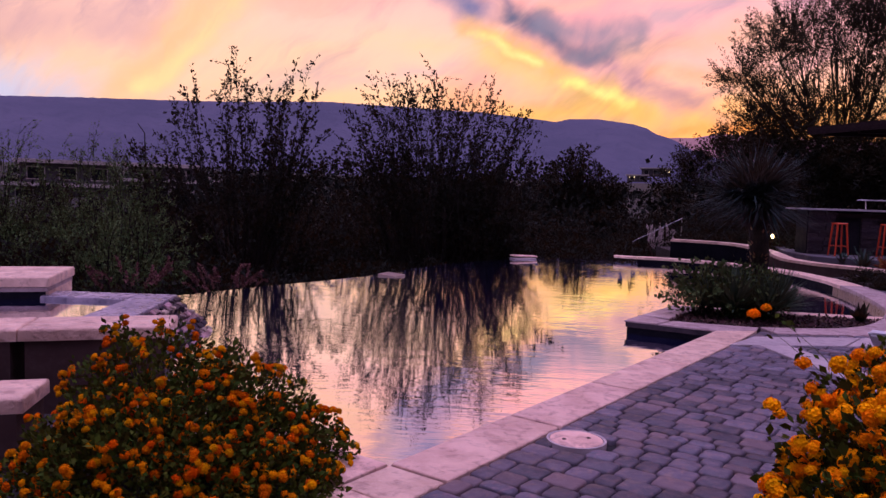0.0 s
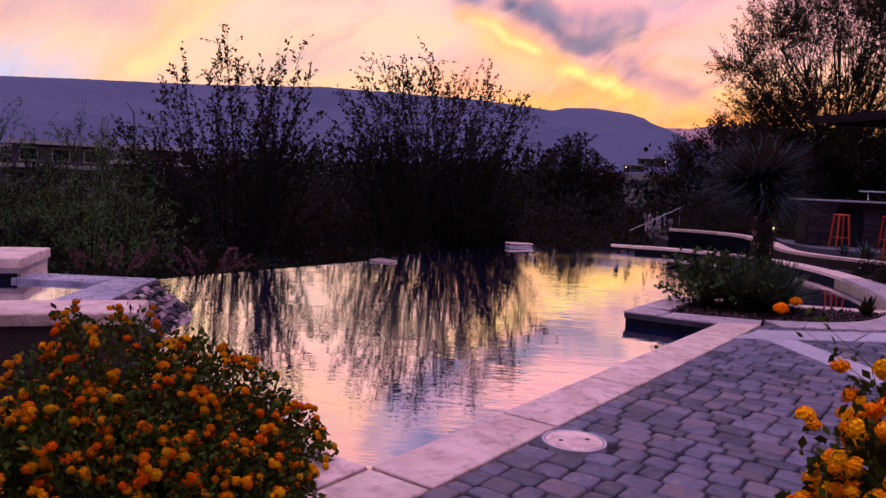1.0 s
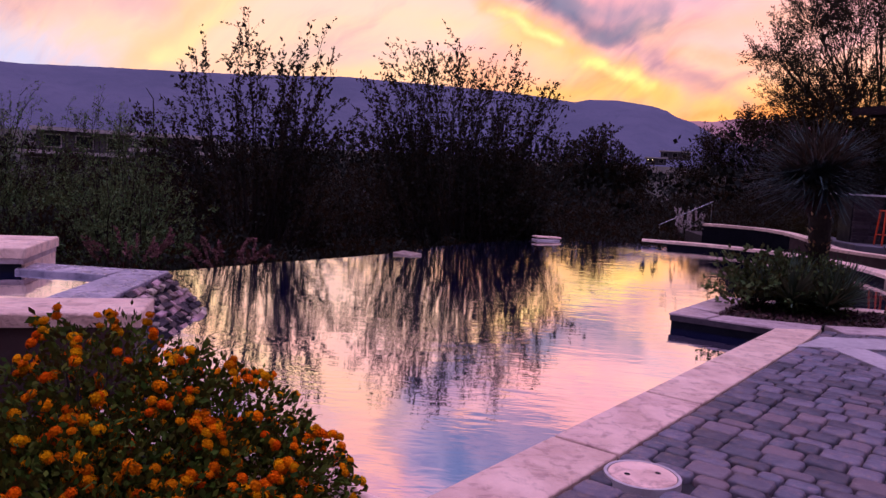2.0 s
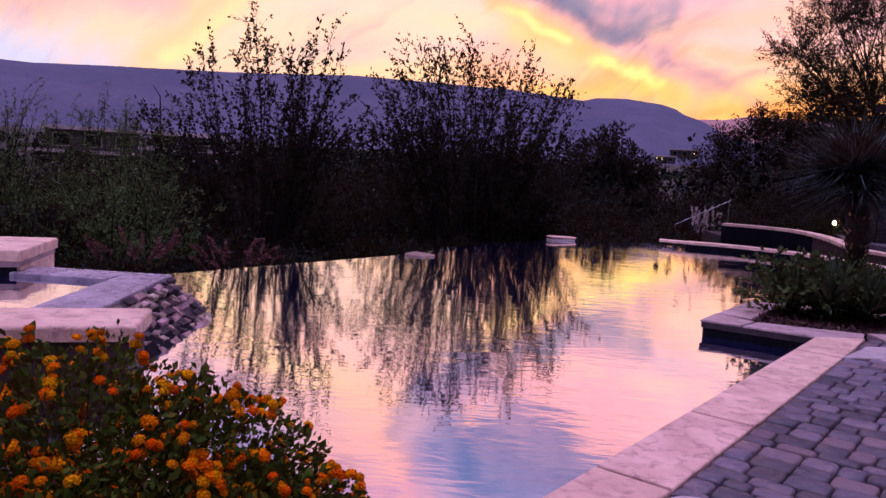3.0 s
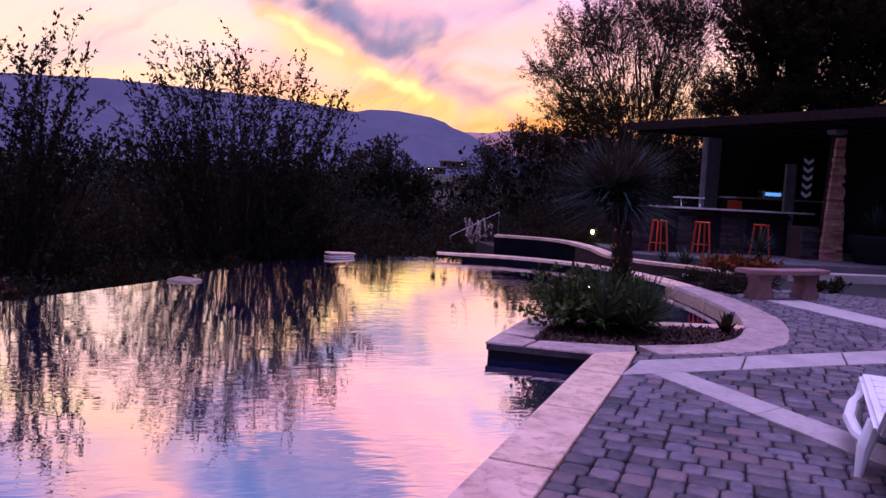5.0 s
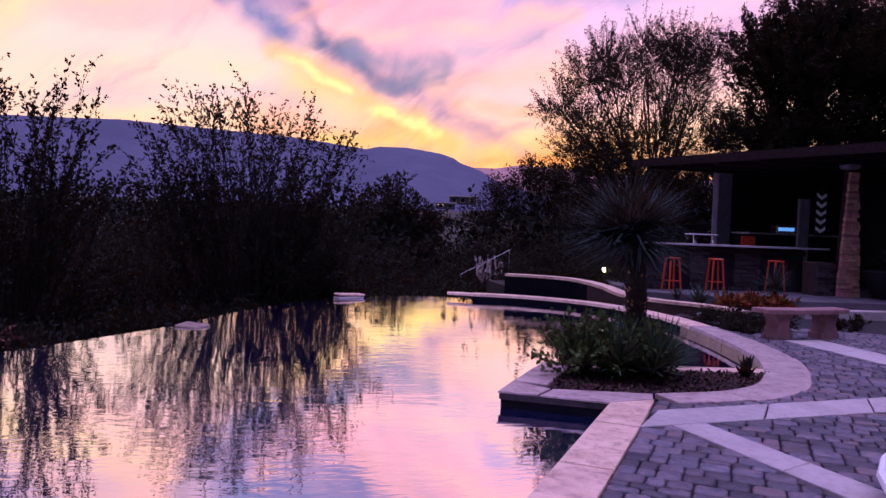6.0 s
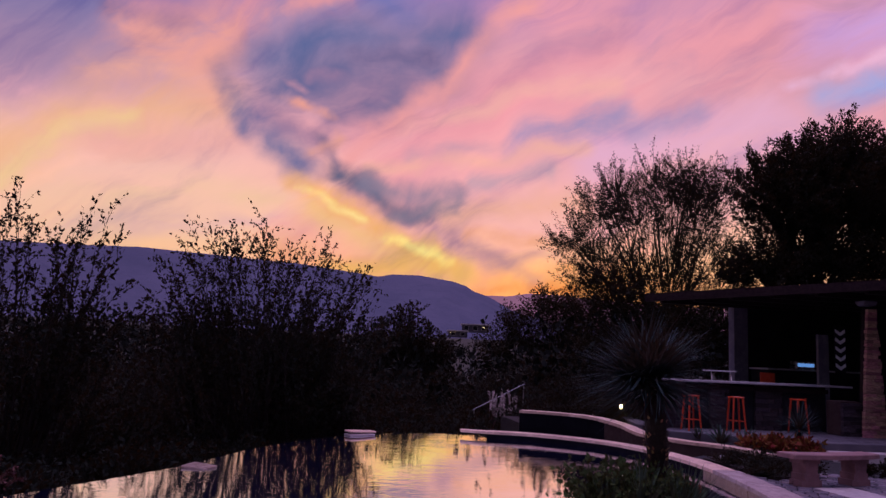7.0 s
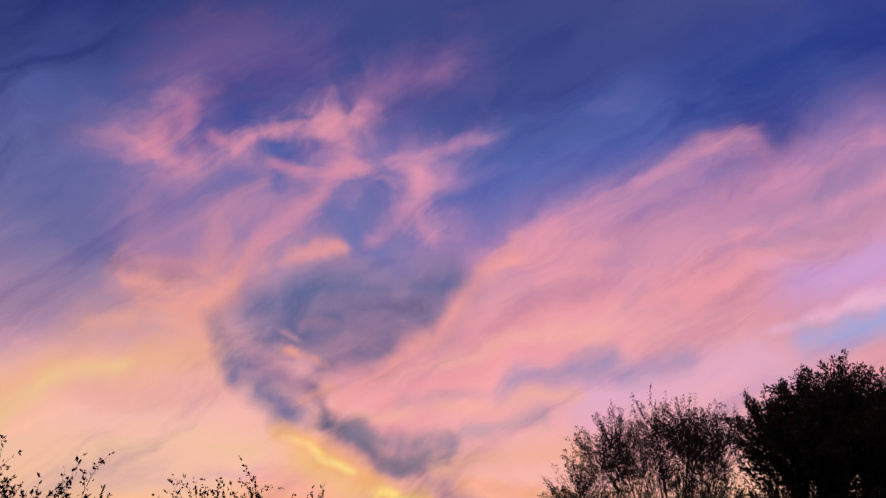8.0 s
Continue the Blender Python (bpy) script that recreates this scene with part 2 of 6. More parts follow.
# the bright edge running down to where the sun went
s = stroke(s, 0.8, [(530, 575), (660, 648), (810, 705)], 38, (255, 200, 128), 0.8)
s = stroke(s, 0.7, [(500, 532), (560, 560), (640, 602), (690, 645), (800, 695)], 26, (255, 186, 104), 0.95)
s = stroke(s, 0.5, [(512, 543), (560, 564), (630, 600)], 11, (255, 218, 140, 1.15), 0.95)
s = stroke(s, 0.5, [(668, 638), (700, 648), (790, 690)], 15, (255, 226, 130, 1.3), 1.0)
s = stroke(s, 1, [(560, 690), (700, 690), (830, 712)], 26, (255, 192, 98), 0.85)
s = stroke(s, 1.2, [(800, 650), (890, 690), (930, 725)], 26, (190, 140, 148), 0.85)
s = stroke(s, 1.2, [(860, 700), (980, 680)], 18, (206, 150, 150), 0.7)
s = stroke(s, 0.8, [(840, 744), (1010, 738)], 15, (255, 148, 72), 0.95)
s = stroke(s, 0.8, [(885, 722), (1000, 700)], 10, (255, 172, 98), 0.85)
s = stroke(s, 0.8, [(830, 640), (1000, 655)], 20, (250, 172, 128), 0.8)
# silky light and shade along the fibres
s = W.mix(W.math("MULTIPLY", front, W.span(rays, 0.5, 0.72, 0.0, 0.5)), s, W.mix(1.0, s, (1.25, 1.16, 1.08, 1), "MULTIPLY"))
s = W.mix(W.math("MULTIPLY", front, W.span(rays, 0.5, 0.3, 0.0, 0.9)), s, W.mix(1.0, s, (0.70, 0.73, 0.90, 1), "MULTIPLY"))
bg = W.node("ShaderNodeBackground")
W.put(bg.inputs[0], s)
bg.inputs[1].default_value = 1.15
W.t.links.new(bg.outputs[0], W.node("ShaderNodeOutputWorld").inputs[0])

# ---- materials ----


def material(name, a, b, scale=3.0, c=None, cscale=20.0, camount=0.4, rough=0.7, rvar=0.15, bump=0.3, bscale=60.0, metal=0.0,
             vary=0.0, ior=1.45, stretch=(1, 1, 1), emit=None, power=0.0, bdist=0.01, spec=0.5, island=False, accent=None):
    m = bpy.data.materials.new(name)
    m.use_nodes = True
    n = Net(m.node_tree)
    tc = n.node("ShaderNodeTexCoord").outputs["Object"]
    mpn = n.node("ShaderNodeMapping")
    n.put(mpn.inputs[0], tc)
    mpn.inputs["Scale"].default_value = stretch
    v = mpn.outputs[0]
    rnd = n.node("ShaderNodeObjectInfo").outputs["Random"]
    if island:
        rnd = n.node("ShaderNodeNewGeometry").outputs["Random Per Island"]
    off = n.vec("ADD", v, n.vec("SCALE", (7.3, 3.1, 5.7), rnd)) if vary else v
    col = n.mix(n.span(n.noise(off, scale, 5.0, 0.6, 0.2), 0.3, 0.7), a, b)
    if c is not None:
        col = n.mix(n.math("MULTIPLY", n.span(n.noise(off, cscale, 4.0, 0.65, 0.5), 0.48, 0.68), camount), col, c)
    if vary:
        hsv = n.node("ShaderNodeHueSaturation")
        n.put(hsv.inputs["Value"], n.span(rnd, 0.0, 1.0, 1.0 - vary, 1.0 + vary, False))
        n.put(hsv.inputs["Hue"], n.span(n.math("FRACT", n.math("MULTIPLY", rnd, 7.13)), 0.0, 1.0, 0.5 - vary * 0.11, 0.5 + vary * 0.11, False))
        n.put(hsv.inputs["Color"], col)
        col = hsv.outputs[0]
    if accent is not None:
        col = n.mix(n.span(n.math("FRACT", n.math("MULTIPLY", rnd, 13.7)), 0.80, 0.95, 0.0, 0.75), col, accent)
    p = n.node("ShaderNodeBsdfPrincipled")
    n.put(p.inputs["Base Color"], col)
    n.put(p.inputs["Roughness"], n.span(n.noise(off, cscale * 0.7, 3.0), 0.3, 0.7, max(0.02, rough - rvar), min(1.0, rough + rvar)))
    p.inputs["Metallic"].default_value, p.inputs["IOR"].default_value = metal, ior
    p.inputs["Specular IOR Level"].default_value = spec
    if emit:
        p.inputs["Emission Color"].default_value, p.inputs["Emission Strength"].default_value = emit, power
    if bump:
        bn = n.node("ShaderNodeBump")
        bn.inputs["Strength"].default_value, bn.inputs["Distance"].default_value = bump, bdist
        n.put(bn.inputs["Height"], n.noise(off, bscale, 6.0, 0.65))
        n.put(p.inputs["Normal"], bn.outputs[0])
    n.t.links.new(p.outputs[0], n.node("ShaderNodeOutputMaterial").inputs[0])
    return m


M = {}
M["coping"] = material("coping_stone", (0.60, 0.39, 0.30, 1), (0.80, 0.56, 0.43, 1), 4.0, (0.25, 0.13, 0.115, 1), 11.0, 0.55, 0.5, 0.2, 1.0, 18.0, vary=0.09, bdist=0.02)
M["wet_slate"] = material("wet_slate", (0.20, 0.18, 0.22, 1), (0.42, 0.36, 0.40, 1), 4.0, (0.10, 0.09, 0.13, 1), 10.0, 0.7, 0.3, 0.15, 0.9, 20.0, bdist=0.014)
# ledge stone darkened for shade on bar and pedestal; also the spill's dark stones
M["dark_shade_stone"] = material("dark_shaded_stone", (0.03, 0.024, 0.03, 1), (0.07, 0.05, 0.055, 1), 5.0, (0.015, 0.012, 0.015, 1), 18.0, 0.6, 0.7, 0.15, 0.7, 60.0, vary=0.4, bdist=0.008, spec=0.15)
M["terrace"] = material("terrace_stone", (0.065, 0.058, 0.075, 1), (0.11, 0.097, 0.115, 1), 1.2, (0.07, 0.06, 0.075, 1), 6.0, 0.5, 0.6, 0.15, 0.5, 40.0, bdist=0.006)
M["tan"] = material("tan_pool_tile", (0.22, 0.15, 0.12, 1), (0.32, 0.23, 0.18, 1), 3.0, (0.13, 0.09, 0.08, 1), 16.0, 0.5, 0.4, 0.15, 0.5, 60.0)
M["paver"] = material("paver_concrete", (0.056, 0.053, 0.074, 1), (0.112, 0.096, 0.118, 1), 7.0, (0.20, 0.125, 0.12, 1), 24.0, 0.55, 0.55, 0.15, 0.7, 70.0, vary=0.5, bdist=0.006, accent=(0.17, 0.115, 0.12, 1))
M["paver_far"] = material("paver_concrete_far", (0.056, 0.053, 0.074, 1), (0.112, 0.096, 0.118, 1), 7.0, (0.20, 0.125, 0.12, 1), 24.0, 0.55, 0.55, 0.15, 0.7, 70.0, vary=0.5, bdist=0.006, island=True, accent=(0.17, 0.115, 0.12, 1))
M["band"] = material("band_stone", (0.36, 0.31, 0.31, 1), (0.46, 0.40, 0.39, 1), 3.0, (0.25, 0.2, 0.2, 1), 14.0, 0.5, 0.6, 0.15, 0.4, 40.0, vary=0.06, bdist=0.006)
M["rim_stone"] = material("rim_stone", (0.34, 0.25, 0.24, 1), (0.46, 0.35, 0.33, 1), 4.0, (0.19, 0.12, 0.12, 1), 12.0, 0.7, 0.55, 0.2, 0.7, 26.0, vary=0.07, bdist=0.012)
M["bed"] = material("joint_sand", (0.012, 0.011, 0.013, 1), (0.022, 0.019, 0.021, 1), 8.0, (0.03, 0.026, 0.028, 1), 40, 0.4, 0.95, 0.05, 0.6, 120.0)
M["stucco"] = material("brown_stucco", (0.042, 0.021, 0.018, 1), (0.062, 0.033, 0.027, 1), 2.0, (0.08, 0.05, 0.05, 1), 12.0, 0.4, 0.85, 0.1, 0.5, 150.0, bdist=0.004)
M["tile"] = material("dark_pool_plaster", (0.004, 0.004, 0.007, 1), (0.008, 0.008, 0.012, 1), 2.5, (0.016, 0.016, 0.02, 1), 18.0, 0.35, 0.7, 0.1, 0.3, 60.0, spec=0.06)
# pillar stone reddened and lightened for the warm light falling on it
M["ledge"] = material("ledge_stone", (0.22, 0.085, 0.07, 1), (0.56, 0.29, 0.23, 1), 5.0, (0.05, 0.035, 0.04, 1), 18.0, 0.6, 0.7, 0.15, 0.7, 60.0, vary=0.4, bdist=0.008)
M["spill"] = material("spill_stone", (0.13, 0.075, 0.07, 1), (0.40, 0.27, 0.24, 1), 9.0, (0.05, 0.035, 0.04, 1), 22.0, 0.7, 0.5, 0.2, 0.8, 60.0, vary=0.55, bdist=0.008)
M["mulch"] = material("mulch", (0.012, 0.008, 0.008, 1), (0.032, 0.02, 0.019, 1), 30.0, (0.07, 0.045, 0.042, 1), 60.0, 0.5, 0.95, 0.05, 1.0, 60.0, bdist=0.03)
M["mulch_chip"] = material("bark_chips", (0.04, 0.015, 0.014, 1), (0.10, 0.042, 0.038, 1), 8.0, None, 20.0, 0.0, 0.9, 0.05, 0.0, 60.0, vary=0.5, island=True)
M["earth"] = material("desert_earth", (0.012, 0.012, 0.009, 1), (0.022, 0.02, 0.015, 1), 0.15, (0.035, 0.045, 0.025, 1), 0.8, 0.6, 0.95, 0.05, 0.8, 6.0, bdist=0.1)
M["bark"] = material("bark", (0.018, 0.014, 0.012, 1), (0.035, 0.026, 0.022, 1), 6.0, (0.02, 0.015, 0.014, 1), 30.0, 0.5, 0.9, 0.05, 0.8, 40.0, stretch=(1, 1, 0.25), spec=0.1)
M["fibre"] = material("fibrous_trunk", (0.022, 0.012, 0.009, 1), (0.05, 0.027, 0.019, 1), 10.0, (0.03, 0.02, 0.018, 1), 40.0, 0.5, 0.9, 0.05, 0.8, 50.0, vary=0.3)


def leaf(name, a, b, vary=0.35, through_light=(0.09, 0.04, 0.014, 1), share=0.15):
    """Matt leaf that lets some light through from behind."""
    m = material(name, a, b, 2.0, None, 20.0, 0.0, 0.7, 0.1, 0.0, 60.0, vary=vary, island=True, spec=0.08)
    t = m.node_tree
    p = next(q for q in t.nodes if q.type == "BSDF_PRINCIPLED")
    o = next(q for q in t.nodes if q.type == "OUTPUT_MATERIAL")
    tr = t.nodes.new("ShaderNodeBsdfTranslucent")
    tr.inputs[0].default_value = through_light
    mx = t.nodes.new("ShaderNodeMixShader")
    mx.inputs[0].default_value = share
    t.links.new(p.outputs[0], mx.inputs[1])
    t.links.new(tr.outputs[0], mx.inputs[2])
    t.links.new(mx.outputs[0], o.inputs[0])
    return m


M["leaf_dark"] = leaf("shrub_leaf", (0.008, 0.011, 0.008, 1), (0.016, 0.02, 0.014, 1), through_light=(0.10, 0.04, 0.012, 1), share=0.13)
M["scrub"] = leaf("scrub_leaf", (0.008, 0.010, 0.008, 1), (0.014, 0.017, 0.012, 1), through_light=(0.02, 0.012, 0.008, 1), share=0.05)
M["leaf_sage"] = leaf("sage_leaf", (0.06, 0.105, 0.034, 1), (0.12, 0.175, 0.065, 1))
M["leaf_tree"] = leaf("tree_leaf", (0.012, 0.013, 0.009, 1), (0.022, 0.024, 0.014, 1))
M["leaf_green"] = leaf("lantana_leaf", (0.02, 0.036, 0.004, 1), (0.065, 0.088, 0.009, 1))
M["leaf_planter"] = leaf("planter_leaf", (0.04, 0.065, 0.02, 1), (0.085, 0.12, 0.04, 1))
M["blade_planter"] = leaf("planter_blade", (0.045, 0.085, 0.05, 1), (0.09, 0.14, 0.085, 1))
M["scale_glint"] = material("glint_leaf_base", (0.32, 0.16, 0.06, 1), (0.5, 0.27, 0.11, 1), 10.0, None, 20.0, 0.0, 0.5, 0.1, 0.0, vary=0.3, island=True)
M["blade"] = leaf("sotol_blade", (0.02, 0.042, 0.042, 1), (0.045, 0.075, 0.078, 1))
M["blade_green"] = leaf("agave_blade", (0.03, 0.06, 0.05, 1), (0.06, 0.10, 0.085, 1))
M["blade_dark"] = leaf("dark_agave_blade", (0.012, 0.018, 0.016, 1), (0.025, 0.035, 0.03, 1))
M["grass"] = leaf("fountain_grass", (0.12, 0.045, 0.045, 1), (0.20, 0.09, 0.085, 1))
M["plume"] = leaf("grass_plume", (0.62, 0.50, 0.48, 1), (0.72, 0.62, 0.58, 1), 0.15)
M["rust"] = leaf("rust_leaf", (0.12, 0.035, 0.014, 1), (0.22, 0.07, 0.028, 1))
M["flower"] = material("orange_petals", (0.50, 0.112, 0.0, 1), (0.68, 0.20, 0.0, 1), 14.0, (0.85, 0.40, 0.0, 1), 50.0, 0.6, 0.9, 0.05, 0.4, 200.0, vary=0.25, bdist=0.003, spec=0.06)
# yellower petals, also lightened for the fuller light on the right bush
M["flower_gold"] = material("golden_petals", (0.85, 0.25, 0.0, 1), (0.95, 0.37, 0.0, 1), 14.0, (1.0, 0.55, 0.01, 1), 50.0, 0.6, 0.9, 0.05, 0.4, 200.0, vary=0.2, bdist=0.003, spec=0.06)
M["white"] = material("white_resin", (0.72, 0.72, 0.74, 1), (0.8, 0.8, 0.82, 1), 2.0, (0.6, 0.6, 0.62, 1), 12.0, 0.3, 0.45, 0.1, 0.1, 60.0)
M["pinkstone"] = material("cast_stone", (0.18, 0.09, 0.09, 1), (0.27, 0.145, 0.14, 1), 5.0, (0.24, 0.15, 0.14, 1), 18.0, 0.5, 0.75, 0.1, 0.6, 60.0)
M["red"] = material("red_painted_steel", (0.48, 0.045, 0.014, 1), (0.55, 0.065, 0.018, 1), 3.0, (0.4, 0.05, 0.03, 1), 25.0, 0.3, 0.35, 0.1, 0.05, 60.0)
M["counter"] = material("pale_counter", (0.34, 0.32, 0.34, 1), (0.46, 0.43, 0.44, 1), 6.0, (0.3, 0.28, 0.3, 1), 40.0, 0.5, 0.25, 0.1, 0.1, 80.0)
M["timber"] = material("dark_timber", (0.014, 0.008, 0.010, 1), (0.028, 0.016, 0.018, 1), 3.0, (0.02, 0.012, 0.012, 1), 14.0, 0.5, 0.7, 0.15, 0.4, 30.0, stretch=(0.3, 4, 4), spec=0.12)
M["dark"] = material("dark_paint", (0.012, 0.011, 0.014, 1), (0.02, 0.018, 0.022, 1), 3.0, (0.03, 0.028, 0.03, 1), 10.0, 0.3, 0.7, 0.1, 0.2, 40.0, spec=0.1)
M["plaster"] = material("pale_plaster", (0.13, 0.12, 0.16, 1), (0.18, 0.165, 0.2, 1), 2.0, (0.3, 0.27, 0.28, 1), 9.0, 0.4, 0.85, 0.1, 0.3, 80.0)
M["house"] = material("house_render", (0.07, 0.058, 0.07, 1), (0.10, 0.085, 0.10, 1), 0.5, (0.05, 0.04, 0.05, 1), 3.0, 0.4, 0.85, 0.1, 0.3, 20.0)
M["roofing"] = material("flat_roofing", (0.46, 0.40, 0.38, 1), (0.58, 0.50, 0.47, 1), 0.6, (0.1, 0.09, 0.09, 1), 3.0, 0.4, 0.85, 0.1, 0.3, 20.0)
M["pane"] = material("dark_window", (0.01, 0.011, 0.014, 1), (0.016, 0.017, 0.02, 1), 1.0, None, 4.0, 0.0, 0.08, 0.03, 0.0, 4.0)
M["glow"] = material("lamp_glow", (0.9, 0.8, 0.6, 1), (0.9, 0.8, 0.6, 1), 1.0, bump=0, emit=(1.0, 0.72, 0.34, 1), power=7.0)
M["steel"] = material("brushed_steel", (0.45, 0.45, 0.47, 1), (0.55, 0.55, 0.56, 1), 4.0, None, 20.0, 0.0, 0.3, 0.1, 0.05, 60.0, metal=1.0)
M["screen"] = material("lit_screen", (0.05, 0.1, 0.2, 1), (0.05, 0.1, 0.2, 1), 1.0, bump=0, emit=(0.2, 0.45, 1.0, 1), power=0.7)
# aerial haze is put into both ranges as base colour and emission
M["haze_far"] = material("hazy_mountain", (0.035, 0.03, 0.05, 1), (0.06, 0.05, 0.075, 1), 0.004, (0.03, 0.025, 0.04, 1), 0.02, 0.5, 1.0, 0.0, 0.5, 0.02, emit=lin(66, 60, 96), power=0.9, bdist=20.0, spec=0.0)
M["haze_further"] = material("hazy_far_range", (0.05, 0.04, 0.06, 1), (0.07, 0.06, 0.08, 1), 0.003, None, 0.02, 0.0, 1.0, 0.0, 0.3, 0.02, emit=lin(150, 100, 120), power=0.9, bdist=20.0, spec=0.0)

# pool water: dark basin under a smooth, gently moving skin
wm = bpy.data.materials.new("pool_water")
wm.use_nodes = True
n = Net(wm.node_tree)
tc = n.node("ShaderNodeTexCoord").outputs["Object"]
mpn = n.node("ShaderNodeMapping")
n.put(mpn.inputs[0], tc)
mpn.inputs["Rotation"].default_value = (0, 0, radians(-8))
mpn.inputs["Scale"].default_value = (0.36, 1.0, 1.0)
patch = n.span(n.noise(tc, 0.5, 2.0), 0.32, 0.68, 0.3, 1.0)
h = n.math("ADD", n.math("MULTIPLY", n.noise(mpn.outputs[0], 4.2, 1.0, 0.4, 0.6), 0.55), n.math("MULTIPLY", n.noise(mpn.outputs[0], 17.0, 1.5, 0.45, 0.5), 0.25))
bn = n.node("ShaderNodeBump")
bn.inputs["Distance"].default_value = 0.035
n.put(bn.inputs["Strength"], n.math("MULTIPLY", patch, 0.15))
n.put(bn.inputs["Height"], h)
p = n.node("ShaderNodeBsdfPrincipled")
p.inputs["Base Color"].default_value = (0.012, 0.018, 0.12, 1)
p.inputs["Roughness"].default_value = 0.015
p.inputs["IOR"].default_value = 1.33
n.put(p.inputs["Normal"], bn.outputs[0])
gl = n.node("ShaderNodeBsdfGlossy")
gl.inputs["Color"].default_value, gl.inputs["Roughness"].default_value = (0.98, 0.98, 1.0, 1), 0.006
n.put(gl.inputs["Normal"], bn.outputs[0])
mx = n.node("ShaderNodeMixShader")
fr = n.node("ShaderNodeFresnel")
fr.inputs["IOR"].default_value = 1.33
n.put(fr.inputs["Normal"], bn.outputs[0])
n.put(mx.inputs[0], n.span(fr.outputs[0], 0.0, 0.8, 0.85, 0.99))
n.t.links.new(p.outputs[0], mx.inputs[1])
n.t.links.new(gl.outputs[0], mx.inputs[2])
n.t.links.new(mx.outputs[0], n.node("ShaderNodeOutputMaterial").inputs[0])
M["water"] = wm

# ---- mesh helpers ----


def part(name, data, mat, parent=None, label="", at=None):
    """Link a bmesh, or (vertices, faces), as one mesh object under a thing or part."""
    if isinstance(data, bpy.types.Mesh):
        me = data
    elif isinstance(data, bmesh.types.BMesh):
        me = bpy.data.meshes.new(name)
        data.to_mesh(me)
        data.free()
    else:
        v, f = data
        me = bpy.data.meshes.new(name)
        v = np.asarray(v, dtype=np.float32)
        f = np.asarray(f, dtype=np.int32)
        me.vertices.add(len(v))
        me.vertices.foreach_set("co", v.ravel())
        k = f.shape[1]
        me.loops.add(f.size)
        me.loops.foreach_set("vertex_index", f.ravel())
        me.polygons.add(len(f))
        me.polygons.foreach_set("loop_start", np.arange(len(f), dtype=np.int32) * k)
        me.update(calc_edges=True)
        me.validate()
    if mat is not None and not me.materials:
        me.materials.append(M[mat])
    ob = new(name, me)
    if parent is not None:
        ob.parent = parent
    if at is not None:
        ob.matrix_basis = at
    if label:
        ob["label"] = label
    return ob


def thing(name, label, category, group="", kind="", at=None):
    ob = new(name)
    ob.empty_display_size = 0.1
    if at is not None:
        ob.matrix_basis = at
    return tagged(ob, label, category, group, kind)


def prism(poly, z0, z1, bevel=0.0, seg=2, bm=None, tops=None):
    """An upright prism over a polygon, its top edges rounded."""
    own = bm is None
    bm = bmesh.new() if own else bm
    lo = [bm.verts.new((x, y, z0)) for x, y in poly]
    hi = [bm.verts.new((x, y, z1 if tops is None else tops[i])) for i, (x, y) in enumerate(poly)]
    faces = [bm.faces.new(hi), bm.faces.new(lo[::-1])]
    k = len(poly)
    for i in range(k):
        faces.append(bm.faces.new((lo[i], lo[(i + 1) % k], hi[(i + 1) % k], hi[i])))
    bmesh.ops.recalc_face_normals(bm, faces=faces)
    if bevel:
        edges = [e for e in faces[0].edges]
        bmesh.ops.bevel(bm, geom=edges, offset=bevel, segments=seg, affect="EDGES", profile=0.5)
    return bm


def block(size, bevel=0.01, at=None, bm=None, seg=1, taper=1.0):
    """A box centred in x and y that stands on z = 0, bevelled; taper scales its top."""
    own = bmesh.new()
    r = bmesh.ops.create_cube(own, size=1.0)
    for v in r["verts"]:
        k = taper if v.co.z > 0 else 1.0
        v.co = Vector((v.co.x * size[0] * k, v.co.y * size[1] * k, (v.co.z + 0.5) * size[2]))
    if bevel:
        bmesh.ops.bevel(own, geom=list(own.edges), offset=bevel, segments=seg, affect="EDGES")
    if at is not None:
        own.transform(at)
    if bm is None:
        return own
    tmp = bpy.data.meshes.new("tmp")
    own.to_mesh(tmp)
    own.free()
    bm.from_mesh(tmp)
    bpy.data.meshes.remove(tmp)
    return bm


def tube(points, radii, sides=8, bm=None, cap=True):
    """A round bar along points."""
    bm = bmesh.new() if bm is None else bm
    rings = []
    pts = [Vector(p) for p in points]
    for i, p in enumerate(pts):
        d = (pts[min(i + 1, len(pts) - 1)] - pts[max(i - 1, 0)]).normalized()
        q = d.to_track_quat("Z", "Y")
        r = radii[i] if hasattr(radii, "__len__") else radii
        rings.append([bm.verts.new(p + q @ Vector((r * math.cos(a), r * math.sin(a), 0))) for a in (2 * math.pi * j / sides for j in range(sides))])
    for a, b in zip(rings, rings[1:]):
        for j in range(sides):
            bm.faces.new((a[j], a[(j + 1) % sides], b[(j + 1) % sides], b[j]))
    if cap:
        bm.faces.new(rings[0][::-1])
        bm.faces.new(rings[-1])
    return bm


def spline(pts, n=8):
    """Points along a smooth curve through pts."""
    p = [np.array(q, float) for q in pts]
    p = [2 * p[0] - p[1], *p, 2 * p[-1] - p[-2]]
    out = []
    for i in range(1, len(p) - 2):
        a, b, c, d = p[i - 1:i + 3]
        for t in np.linspace(0, 1, n, endpoint=False):
            out.append(0.5 * (2 * b + (c - a) * t + (2 * a - 5 * b + 4 * c - d) * t * t + (3 * b - a - 3 * c + d) * t ** 3))
    out.append(p[-2])
    return np.array(out)


